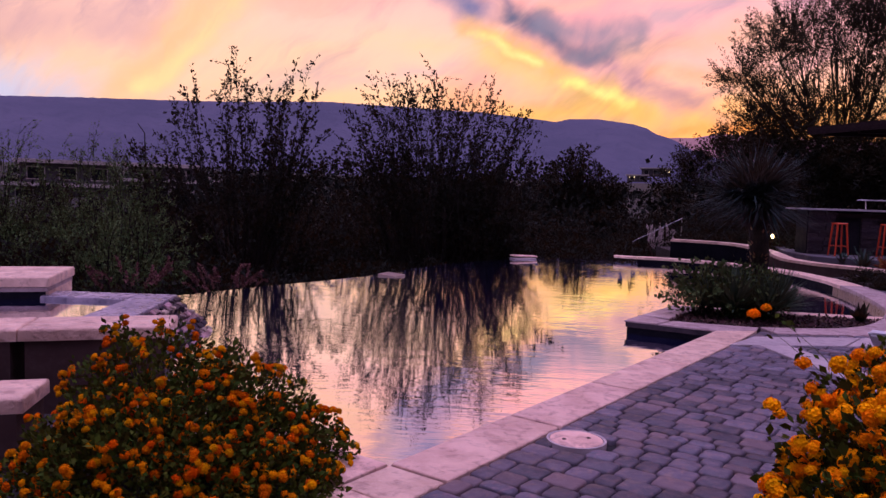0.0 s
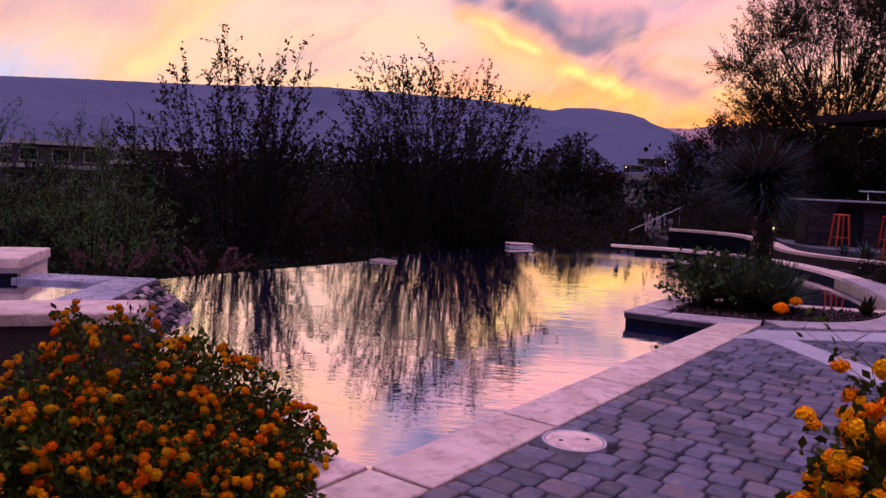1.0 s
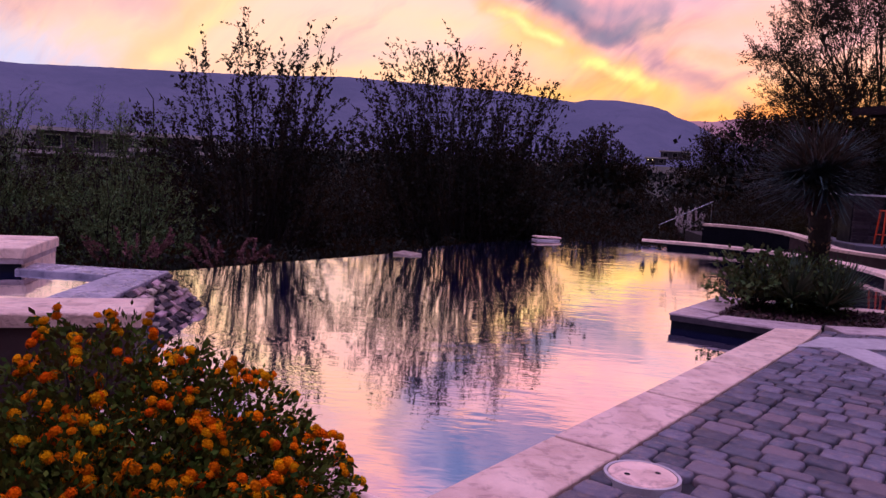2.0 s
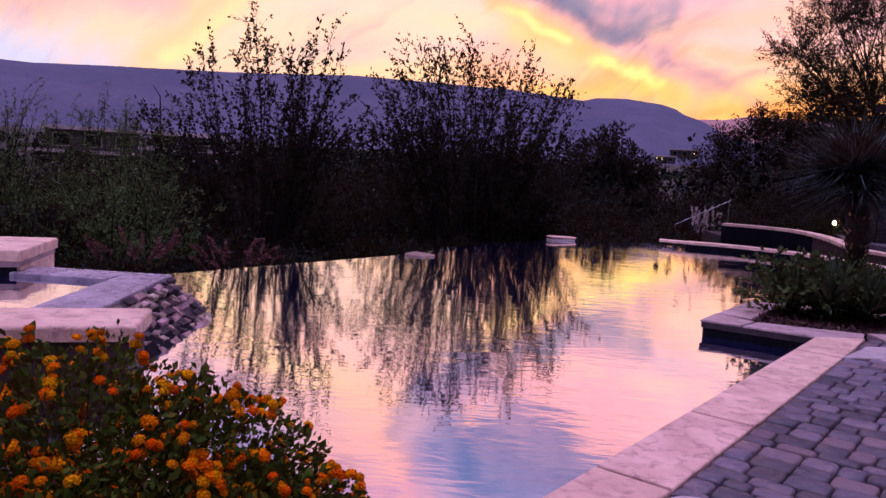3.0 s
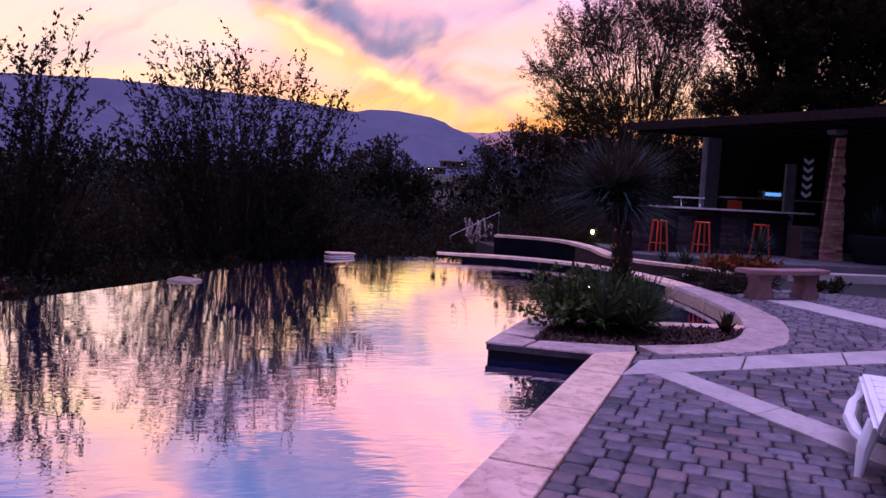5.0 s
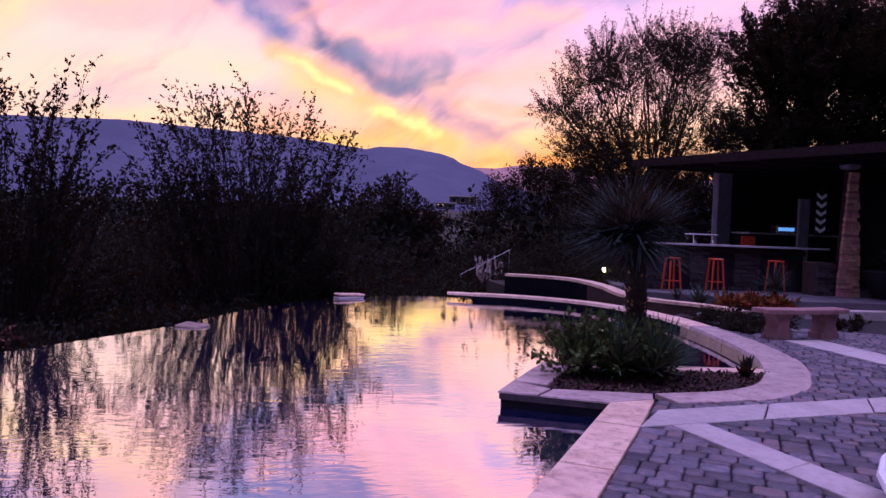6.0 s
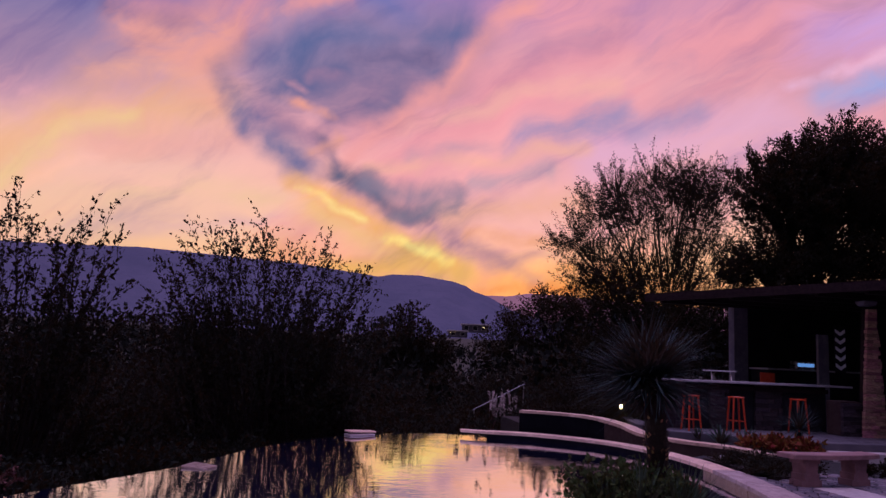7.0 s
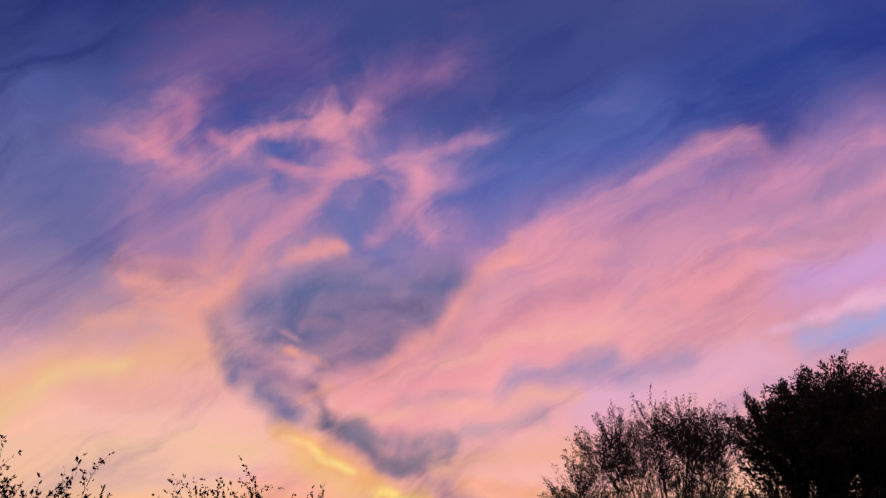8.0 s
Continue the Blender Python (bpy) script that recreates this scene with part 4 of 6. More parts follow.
spa_wall((-1.80, 4.45), 0.95, 0.50, 0.47, "spa_wall")
spa_wall((-1.80, 4.45) + A * 0.957, 2.8, 0.50, 0.47, "spa_wall")
spa_wall((-4.43, 7.36), 2.4, 1.2, 0.40, "spa_block", 0.11, 0.04, body="tile")
c = np.array((-4.43, 7.36))
part("side_facing", prism([tuple(c + A * 0.02 + B * 0.06), tuple(c + A * 0.07 + B * 0.06), tuple(c + A * 0.07 + B * 1.14), tuple(c + A * 0.02 + B * 1.14)], -0.2, 0.234), "coping", spa, "tan stone side facing")
part("under_cap", prism([tuple(c + A * 0.02 + B * 0.02), tuple(c + A * 2.35 + B * 0.02), tuple(c + A * 2.35 + B * 1.17), tuple(c + A * 0.02 + B * 1.17)], 0.235, 0.288, 0.006, 1), "rim_stone", spa, "second course under the cap")
# spill shelf: right arm and rear arm
part("spill_shelf", prism([(-2.72, 5.05), (-2.94, 6.29), (-3.17, 7.80), (-3.58, 7.66), (-3.40, 6.2), (-3.2, 4.9)], -1.4, 0.20, 0.015, 2), "wet_slate", spa, "wet blue-grey stone spill shelf")
part("rear_shelf", prism([(-3.17, 7.806), (-4.62, 7.75), (-4.5, 7.30), (-3.585, 7.30), (-3.585, 7.66)], -1.4, 0.197, 0.012, 2), "wet_slate", spa)
bm = bmesh.new()
fa = bm.faces.new([bm.verts.new((x, y, 0.155)) for x, y in ((-3.1, 4.7), (-3.35, 7.5), (-5.4, 7.5), (-6.4, 4.0))])
if fa.normal.z < 0:
    fa.normal_flip()
part("spa_water", bm, "water", spa, "still spa water")
# stepped ledge-stone spill
top_a, top_b = np.array((-2.72, 4.98, 0.15)), np.array((-3.20, 7.84, 0.15))
foot_a, foot_b = np.array((-2.30, 5.0, -0.36)), np.array((-2.42, 7.46, -0.36))
spill = thing("spill_wall", "sloping spill wall of split ledge stones below the spa", "stone wall")
bm = bmesh.new()
vs = [bm.verts.new(p) for p in (top_a, top_b, foot_b, foot_a, top_a + (-0.3, 0, -0.6), top_b + (-0.3, 0, -0.6), foot_b + (0, 0, -0.3), foot_a + (0, 0, -0.3))]
for q in ((0, 1, 2, 3), (1, 5, 6, 2), (0, 3, 7, 4), (3, 2, 6, 7), (0, 4, 5, 1), (4, 7, 6, 5)):
    bm.faces.new([vs[i] for i in q])
bmesh.ops.recalc_face_normals(bm, faces=bm.faces)
part("mortar_bed", bm, "tile", spill)
rng = random.Random(5)
stone_meshes = []
for i in range(8):
    bm = block((rng.uniform(0.05, 0.075), rng.uniform(0.10, 0.19), rng.uniform(0.05, 0.075)), 0.005)
    for v in bm.verts:
        v.co += Vector((rng.uniform(-1, 1), rng.uniform(-1, 1), rng.uniform(-1, 1))) * 0.005
    me = bpy.data.meshes.new("ledge_stone")
    bm.to_mesh(me)
    bm.free()
    me.materials.append(M["spill"] if i % 3 else M["dark_shade_stone"])
    stone_meshes.append(me)
slope = (foot_b - top_b)
rows = 13
fall = math.degrees(math.atan2(0.51, 0.6))
for r in range(rows):
    t = (r + 0.4) / rows
    a, b = top_a + (foot_a - top_a) * t, top_b + (foot_b - top_b) * t
    run = np.linalg.norm(b - a)
    s = rng.uniform(0, 0.08)
    yaw = math.degrees(math.atan2(b[1] - a[1], b[0] - a[0])) - 90
    while s < run:
        q = a + (b - a) * (s / run)
        part("ledge_stone", rng.choice(stone_meshes), None, spill,
             at=pose(q[0], q[1], q[2] - 0.052 + rng.uniform(0, 0.042), rng.uniform(-9, 9), fall * 0.7 + rng.uniform(-16, 16), yaw + rng.uniform(-12, 12)))
        s += rng.uniform(0.125, 0.16)
# end face of the spill towards the weir
for k in range(16):
    t, d = rng.random(), rng.random() * 0.6
    q = top_b + slope * t + np.array((0, 0.02, -d * 0.25))
    part("ledge_stone", rng.choice(stone_meshes), None, spill, at=pose(q[0], q[1], q[2] - 0.05, rng.uniform(-15, 15), rng.uniform(-10, 25), rng.uniform(-25, 5)))

pier = thing("garden_pier", "low stone-capped brown stucco pier in front of the spa", "wall")
q = [np.array((-1.94, 3.0)), np.array((-1.94, 3.0)) + A * 1.6, np.array((-2.04, 3.4)) + A * 1.6, np.array((-2.04, 3.4))]
part("pier_body", prism([tuple(p) for p in (q[0] + A * 0.03, q[1], q[2], q[3] + A * 0.03)], -0.1, 0.265), "stucco", pier)
part("cap_stone", prism([tuple(p) for p in q], 0.267, 0.35, 0.02, 3), "coping", pier)

# ---- skimmer lid ----
lid = thing("skimmer_lid", "round cream skimmer lid set flush in the paving", "lid", at=pose(0.95, 3.845, 0))
bm = bmesh.new()
tube([(0, 0, -0.04), (0, 0, 0.006), (0, 0, 0.010)], [0.158, 0.158, 0.152], 40, bm)
part("disc", bm, "coping", lid, "cream lid")
bm = bmesh.new()
ring0 = []
for j in range(40):
    a = 2 * math.pi * j / 40
    ring0.append([bm.verts.new((r * math.cos(a), r * math.sin(a), z)) for r, z in ((0.162, -0.03), (0.162, 0.008), (0.178, 0.008), (0.180, -0.03))])
for j in range(40):
    a, b = ring0[j], ring0[(j + 1) % 40]
    for k in range(3):
        bm.faces.new((a[k], b[k], b[k + 1], a[k + 1]))
bmesh.ops.recalc_face_normals(bm, faces=bm.faces)
part("rim", bm, "band", lid, "grey rim")
for s in (-1, 1):
    part("finger_hole", tube([(s * 0.075, 0.02 * s, 0.0105), (s * 0.075, 0.02 * s, 0.0125)], [0.014, 0.013], 12), "dark", lid, "dark finger hole")

# ---- stones on the vanishing edge ----
ston = thing("weir_slab", "flat stone slab lying across the vanishing edge", "stone", at=pose(-1.46, 13.85, WATER - 0.004, 0, 0, 62))
part("slab", block((0.34, 0.42, 0.035), 0.01, at=pose(0, 0, 0.006, 3, -3, 0)), "tan", ston)
ston = thing("weir_slab", "two stacked pale stone slabs on the vanishing edge", "stone", at=pose(1.32, 18.98, WATER - 0.004, 0, 0, 28))
part("slab", block((0.66, 0.28, 0.04), 0.012), "band", ston)
part("slab", block((0.70, 0.26, 0.045), 0.015, at=pose(0.03, 0.02, 0.065, 0, 2, 0)), "coping", ston)

# ---- planter island ----
soil = [(2.62, 8.70), (3.6, 8.42), (4.39, 8.50), (5.0, 8.83), (5.62, 9.44), (3.45, 9.82), (3.2, 9.9), (2.95, 9.38)]
bm = prism(soil, -0.9, -0.03)
bmesh.ops.subdivide_edges(bm, edges=bm.edges, cuts=3, use_grid_fill=True)
tagged(part("planter_soil", bm, "mulch"), "dark mulch in the planter island", "mulch", kind="structure")
part("planter_wall", prism([(2.10, 8.52), (3.0, 8.06), (3.3, 8.3), (3.2, 9.0), (3.06, 10.0)], -1.5, -0.07), "tile", basin)
part("planter_wall", prism([(3.42, 9.80), (5.68, 9.46), (5.75, 9.62), (3.42, 9.98)], -1.5, -0.29), "tile", basin)

rc = np.random.default_rng(12)
chip = rc.uniform((2.6, 8.4, -0.028), (5.6, 9.9, -0.015), (5000, 3))
chip = chip[inside(soil, chip[:, :2])]
tagged(part("mulch_chips", leaf_quads(rc, chip, np.tile((0.0, 0.0, 0.0), (len(chip), 1)) + rc.normal(0, 0.8, (len(chip), 3)) * np.array((1, 1, 0.25)), 0.055, 0.5), "mulch_chip"), "loose dark bark chips", "mulch", kind="stuff")
rng = np.random.default_rng(11)
palm = thing("trunked_sotol", "blue-green spiky sotol on a shaggy brown trunk", "sotol", at=pose(4.05, 9.75, -0.04))
part("trunk", tube([(0, 0, -0.1), (0.02, 0, 0.3), (0.0, 0, 0.8), (-0.05, 0, 1.3), (-0.06, 0, 1.6)], [0.17, 0.14, 0.125, 0.12, 0.10], 14), "fibre", palm)
sc, o = [], 0
for k in range(420):
    a, z = rng.uniform(0, 2 * math.pi), rng.uniform(0.02, 1.4)
    r = 0.145 - 0.015 * z
    x = -0.06 * max(0, z - 0.6)
    c = np.array((x + r * math.cos(a), r * math.sin(a), z))
    t = np.array((-math.sin(a), math.cos(a), 0))
    nn = np.array((math.cos(a), math.sin(a), 0))
    sc.append((np.array([c - t * 0.017, c + t * 0.017, c + nn * 0.035 + np.array((0, 0, 0.035)), c + nn * 0.012 + np.array((0, 0, -0.016))]), np.array([[0, 3, 1, 2]])))
tagged(part("leaf_base_shag", join(sc[:340]), "fibre", palm), "old leaf bases on the trunk", kind="stuff")
# some scales coloured pale tan for the glints of light on the trunk
tagged(part("cut_leaf_bases", join(sc[340:]), "scale_glint", palm), "old leaf bases coloured pale for warm glints of light", kind="stuff")
part("head", join([rosette(rng, (-0.14 + 0.16 * math.cos(k * 1.1), 0.16 * math.sin(k * 1.1), 1.48 + 0.03 * k), 190, 0.88, 0.024, (-0.28 + 0.08 * k, 0.30 + 0.13 * k), 0.26) for k in range(8)]), "blade", palm)
part("skirt", rosette(rng, (-0.09, 0, 1.46), 300, 0.36, 0.024, (-1.2, -0.5), 0.1), "fibre", palm, "dry brown skirt of old blades")

for i, (x, y, n0, L, lab) in enumerate(((3.55, 9.1, 230, 0.62, "blue-green"), (4.08, 9.2, 260, 0.62, "blue-green"), (4.3, 9.45, 100, 0.42, "grey-green"), (3.9, 8.98, 200, 0.52, "dark green"), (3.3, 9.3, 150, 0.5, "dark green"))):
    ob = thing("sotol_clump", f"low {lab} spiky sotol clump in the planter mulch", "sotol", "sotols in the planter", at=pose(x, y, -0.04))
    part("foliage", rosette(rng, (0, 0, 0.14), n0, L, 0.032, (0.15, 1.45), 0.12), "blade_planter", ob)
shrub("planter_shrub", "small round-leaved shrub spilling over the planter edge", "shrub", (3.2, 9.35, -0.04),
           [(-0.58, 0.42), (-0.4, 0.66), (-0.1, 0.76), (0.4, 0.7), (0.7, 0.5)], 21, 52, 22, 0.07, 0.06, "leaf_planter", 0.2, 0.1, 0.5, 0.008, 0.6, 0.3, slim=0.75)
shrub("planter_shrub", "low dense dark shrub among the sotols", "shrub", (3.75, 9.35, -0.04),
           [(-0.5, 0.55), (0.0, 0.75), (0.4, 0.55)], 22, 110, 50, 0.055, 0.06, "leaf_planter", 0.3, 0.1, 0.3, 0.008, 0.7, 0.1)
ob = thing("planter_agave", "small dark agave near the planter's end", "agave", at=pose(5.2, 9.28, -0.04))
part("foliage", rosette(rng, (0, 0, 0.02), 18, 0.27, 0.095, (0.45, 1.4), 0.05), "blade_dark", ob)

# ---- curved retaining wall, beds behind the pool ----
crest = [(8.3, 14.35, 0.2), (8.22, 15.4, 0.2), (7.65, 16.3, 0.2), (7.3, 17.3, 0.22), (7.12, 18.1, 0.34), (6.72, 18.9, 0.43), (6.0, 19.5, 0.45), (5.3, 19.9, 0.45)]
cw = spline(crest, 6)
wall = thing("retaining_wall", "curved stucco retaining wall with a sweeping pale cap", "wall")
a, b = cw[:, :2], offset(cw, 0.28)
bm, bc, bd = bmesh.new(), bmesh.new(), bmesh.new()
a2, b2 = offset(cw, -0.025), offset(cw, 0.305)
for i in range(len(cw) - 1):
    z0, z1 = cw[i, 2], cw[i + 1, 2]
    prism([tuple(a[i]), tuple(a[i + 1]), tuple(b[i + 1]), tuple(b[i])], -0.5, 0, tops=(z0 - 0.05, z1 - 0.05, z1 - 0.05, z0 - 0.05), bm=bd if i >= 27 else bm)
    prism([tuple(a2[i]), tuple(a2[i + 1]), tuple(b2[i + 1]), tuple(b2[i])], -0.06 + min(z0, z1), 0, tops=(z0, z1, z1, z0), bm=bc)
part("wall_body", bm, "stucco", wall)
part("water_face", bd, "tile", wall, "dark face of the left section")
part("wall_cap", bc, "coping", wall, "pale stone cap")
bed_poly = [tuple(p) for p in b] + [(5.5, 22.5), (9.5, 22), (9.0, 17.0), (9.4, 14.6)]
tagged(part("garden_bed", prism(bed_poly, -0.6, 0.10), "mulch"), "mulched garden bed behind the retaining wall", "bed", kind="structure")
tagged(part("garden_bed", prism([(7.5, 12.9), (8.3, 12.9), (8.7, 14.2), (8.2, 15.3), (7.5, 15.0)], -0.2, 0.02), "mulch"), "planted strip beside the pool coping", "bed", kind="structure")

# ---- raised bar terrace ----
FLOOR = 0.30
tagged(part("terrace_floor", prism([(9.9, 16.0), (10.5, 15.6), (28, 14.5), (30, 30), (9.6, 26), (7.9, 18.9), (7.9, 17.3)], -0.6, FLOOR, 0.02), "terrace"), "pale stone floor of the bar terrace", "floor", kind="structure")
tagged(part("terrace_step", prism([(10.4, 15.25), (28, 14.15), (28, 14.49), (10.5, 15.59)], -0.2, FLOOR * 0.5, 0.015), "band"), "stone step up to the bar terrace", "step", kind="structure")


def ledge_face(parent, x0, x1, y, z0, z1, seed, rowh=0.085, taper=0.0, dark=False):
    """Split ledge stones on a face that looks towards -y; dark takes the shaded copies."""
    r = random.Random(seed)
    z = z0
    while z < z1 - 0.02:
        h = rowh * r.uniform(0.7, 1.3)
        k = taper * (z - z0) / max(z1 - z0, 0.01)
        x = x0 + k
        while x < x1 - k - 0.05:
            w = min(r.uniform(0.14, 0.42), x1 - k - x)
            me = r.choice(shaded_course if dark else course)
            part("ledge_stone", me, None, parent, at=Matrix.LocRotScale((x + w / 2, y + r.uniform(-0.02, 0.012), z), None, (w, 1.0, h * 0.94)))
            x += w + 0.006
        z += h


course = []
rr = random.Random(8)
for i in range(5):
    bm = block((0.97, 0.09, 1.0), 0.012)
    for v in bm.verts:
        v.co.y += rr.uniform(-0.012, 0.012)
    me = bpy.data.meshes.new("ledge_stone")
    bm.to_mesh(me)
    bm.free()
    me.materials.append(M["ledge"])
    course.append(me)
# copies of the courses, coloured dark for the shade below the roof
shaded_course = [me.copy() for me in course]
for me in shaded_course:
    me.materials[0] = M["dark_shade_stone"]

bar = thing("outdoor_bar", "ledge-stone outdoor bar with a pale counter", "bar")
part("bar_body", prism([(8.1, 18.1), (12.4, 18.1), (12.4, 18.75), (8.1, 18.75)], FLOOR, 1.36), "dark", bar)
part("counter_top", prism([(7.85, 17.86), (12.95, 17.86), (12.95, 18.85), (7.85, 18.85)], 1.362, 1.405, 0.008, 2), "counter", bar, "pale counter top")
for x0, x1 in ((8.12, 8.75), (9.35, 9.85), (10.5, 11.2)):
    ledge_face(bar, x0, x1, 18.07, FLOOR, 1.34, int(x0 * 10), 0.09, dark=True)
part("bar_shelf", prism([(8.76, 18.0), (12.4, 18.0), (12.4, 18.1), (8.76, 18.1)], 1.2, 1.3), "timber", bar)


def stool():
    st = thing("bar_stool", "red painted steel bar stool at the outdoor bar", "stool", "stools at the bar")
    part("seat", block((0.27, 0.27, 0.035), 0.012, at=pose(0, 0, 0.745)), "red", st)
    for sx in (-1, 1):
        for sy in (-1, 1):
            part("leg", tube([(sx * 0.155, sy * 0.155, 0), (sx * 0.105, sy * 0.105, 0.75)], [0.018, 0.024], 6), "red", st)
    for z, k in ((0.24, 0.138),):
        bm = bmesh.new()
        for p0, p1 in (((-k, -k), (k, -k)), ((k, -k), (k, k)), ((k, k), (-k, k)), ((-k, k), (-k, -k))):
            tube([(*p0, z), (*p1, z)], 0.009, 5, bm)
        part("foot_ring", bm, "red", st)
    return st


first = stool()
first.matrix_basis = pose(8.62, 17.55, FLOOR, 0, 0, 4)
for x, rz in ((9.72, -5), (11.28, 8)):
    copy_thing(first, pose(x, 17.55, FLOOR, 0, 0, rz))

pillar = thing("stone_pillar", "tapered ledge-stone pillar carrying the pavilion roof", "pillar")
part("core", block((0.46, 0.22, 2.95), 0.02, at=pose(12.79, 17.12, FLOOR), taper=0.5), "timber", pillar)
ledge_face(pillar, 12.46, 13.06, 16.95, FLOOR, 3.22, 77, 0.07, 0.19)
part("bracket", block((0.30, 0.28, 0.12), 0.03, at=pose(12.77, 17.1, 3.28), taper=1.3), "plaster", pillar, "pale bracket")
pil2 = thing("stone_pillar", "low ledge-stone pedestal beside the bar end", "pillar")
part("core", block((0.5, 0.5, 0.78), 0.02, at=pose(12.35, 17.45, FLOOR)), "stucco", pil2)
# pedestal in the shade-coloured courses
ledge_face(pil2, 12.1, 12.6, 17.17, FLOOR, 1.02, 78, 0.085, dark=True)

roof = thing("pavilion_roof", "flat dark timber pavilion roof with a deep fascia", "roof")
e0, e1 = np.array((9.55, 22.0)), np.array((12.6, 14.6))
e2 = e1 + np.array((8.0, -0.5))
part("deck", prism([tuple(e0), tuple(e1), tuple(e2), (26, 23)], 3.61, 3.74), "timber", roof)
for q0, q1, nm in ((e0, e1, "fascia"), (e1, e2, "fascia")):
    d = (q1 - q0) / np.linalg.norm(q1 - q0)
    nr = np.array((d[1], -d[0])) * 0.09
    part(nm, prism([tuple(q0 - nr), tuple(q1 - nr), tuple(q1 + nr * 0.02), tuple(q0 + nr * 0.02)], 3.52, 3.68, 0.01, 1), "timber", roof)
for k in range(7):
    q0 = e0 + (e1 - e0) * (0.06 + 0.145 * k) + np.array((0.1, 0.0))
    part("rafter", prism([(q0[0], q0[1] - 0.06), (24, q0[1] + 0.2 - 0.06), (24, q0[1] + 0.2 + 0.06), (q0[0], q0[1] + 0.06)], 3.46, 3.60), "timber", roof)

house = thing("pavilion_wall", "dark pavilion back wall with pale panels for window reflections", "wall")
part("wall", prism([(12.6, 22.0), (26, 22.0), (26, 22.3), (12.6, 22.3)], FLOOR, 3.6), "dark", house)
# pale panels carry the window reflections as plain colour
part("panel", prism([(12.3, 21.9), (12.74, 21.9), (12.74, 22.2), (12.3, 22.2)], FLOOR, 3.55, 0.01), "plaster", house, "pale panel for a window reflection")
part("panel", prism([(13.27, 19.5), (13.57, 19.5), (13.57, 19.6), (13.27, 19.6)], FLOOR, 2.7, 0.01), "plaster", house, "pale panel")
part("side_wall", prism([(15.9, 18.9), (16.2, 18.9), (16.2, 22), (15.9, 22)], FLOOR, 3.6), "dark", house)
ban = thing("chevron_hanging", "black and white chevron wall hanging", "hanging", at=pose(13.02, 18.35, 1.72))
part("cloth", block((0.30, 0.02, 1.15), 0.004), "dark", ban)
for k in range(5):
    bm = bmesh.new()
    z = 0.06 + 0.21 * k
    for sx in (-1, 1):
        vs = [bm.verts.new(p) for p in ((0, -0.015, z), (sx * 0.14, -0.015, z + 0.09), (sx * 0.14, -0.015, z + 0.18), (0, -0.015, z + 0.09))]
        bm.faces.new(vs if sx > 0 else vs[::-1])
    part("chevron", bm, "white", ban, "white chevron")
scr = thing("bar_appliance", "small appliance with a lit blue display", "appliance", at=pose(14.0, 21.2, 1.78))
part("case", block((0.62, 0.3, 0.22), 0.02), "steel", scr)
part("display", block((0.52, 0.01, 0.10), 0.003, at=pose(0, -0.152, 0.06)), "screen", scr, "lit blue display")
shelf = thing("back_counter", "dark back counter under the pavilion", "counter")
part("body", prism([(12.8, 21.0), (15.85, 21.0), (15.85, 21.85), (12.8, 21.85)], FLOOR, 1.72), "dark", shelf)
part("top", prism([(12.75, 20.95), (15.88, 20.95), (15.88, 21.87), (12.75, 21.87)], 1.722, 1.77, 0.01), "counter", shelf)
tray = thing("serving_stand", "pale tray on thin legs standing on the bar counter", "tray", at=pose(9.75, 18.3, 1.42))
part("tray", block((0.72, 0.3, 0.03), 0.01, at=pose(0, 0, 0.2)), "counter", tray)
for sx in (-0.25, 0.25):
    part("leg", tube([(sx, -0.1, 0.0), (sx + 0.03, 0, 0.2)], 0.012, 6), "steel", tray)
bowl = thing("red_chair", "red metal chair behind the bar", "chair", at=pose(11.85, 19.4, FLOOR))
part("seat", block((0.42, 0.42, 0.04), 0.012, at=pose(0, 0, 0.85)), "red", bowl)
part("backrest", block((0.42, 0.04, 0.42), 0.015, at=pose(0, 0.2, 0.92)), "red", bowl)
for sx in (-0.18, 0.18):
    for sy in (-0.18, 0.18):
        part("leg", tube([(sx * 1.2, sy * 1.2, 0), (sx, sy, 0.86)], 0.018, 6), "red", bowl)

# ---- cast stone bench ----
bench = thing("stone_bench", "curved pink cast-stone garden bench with scrolled pedestals", "bench", at=pose(8.10, 12.28, 0, 0, 0, 10) @ Matrix.Scale(0.94, 4))
arc = [(x, -0.12 * (1 - (x / 0.9) ** 2)) for x in np.linspace(-0.9, 0.9, 13)]
top = [(x, y - 0.19) for x, y in arc] + [(x, y + 0.19) for x, y in arc[::-1]]
part("seat", prism(top, 0.44, 0.52, 0.022, 3), "pinkstone", bench)
for sx in (-0.52, 0.52):
    bm = bmesh.new()
    prof = [(0.20, 0.0), (0.20, 0.07), (0.15, 0.10), (0.12, 0.20), (0.13, 0.28), (0.18, 0.36), (0.20, 0.44)]
    for (w0, z0), (w1, z1) in zip(prof, prof[1:]):
        prism([(sx - w0, -0.15), (sx + w0, -0.15), (sx + w0, 0.13), (sx - w0, 0.13)], z0, z1, bm=bm)
    bmesh.ops.remove_doubles(bm, verts=bm.verts, dist=0.0005)
    part("pedestal", bm, "pinkstone", bench)

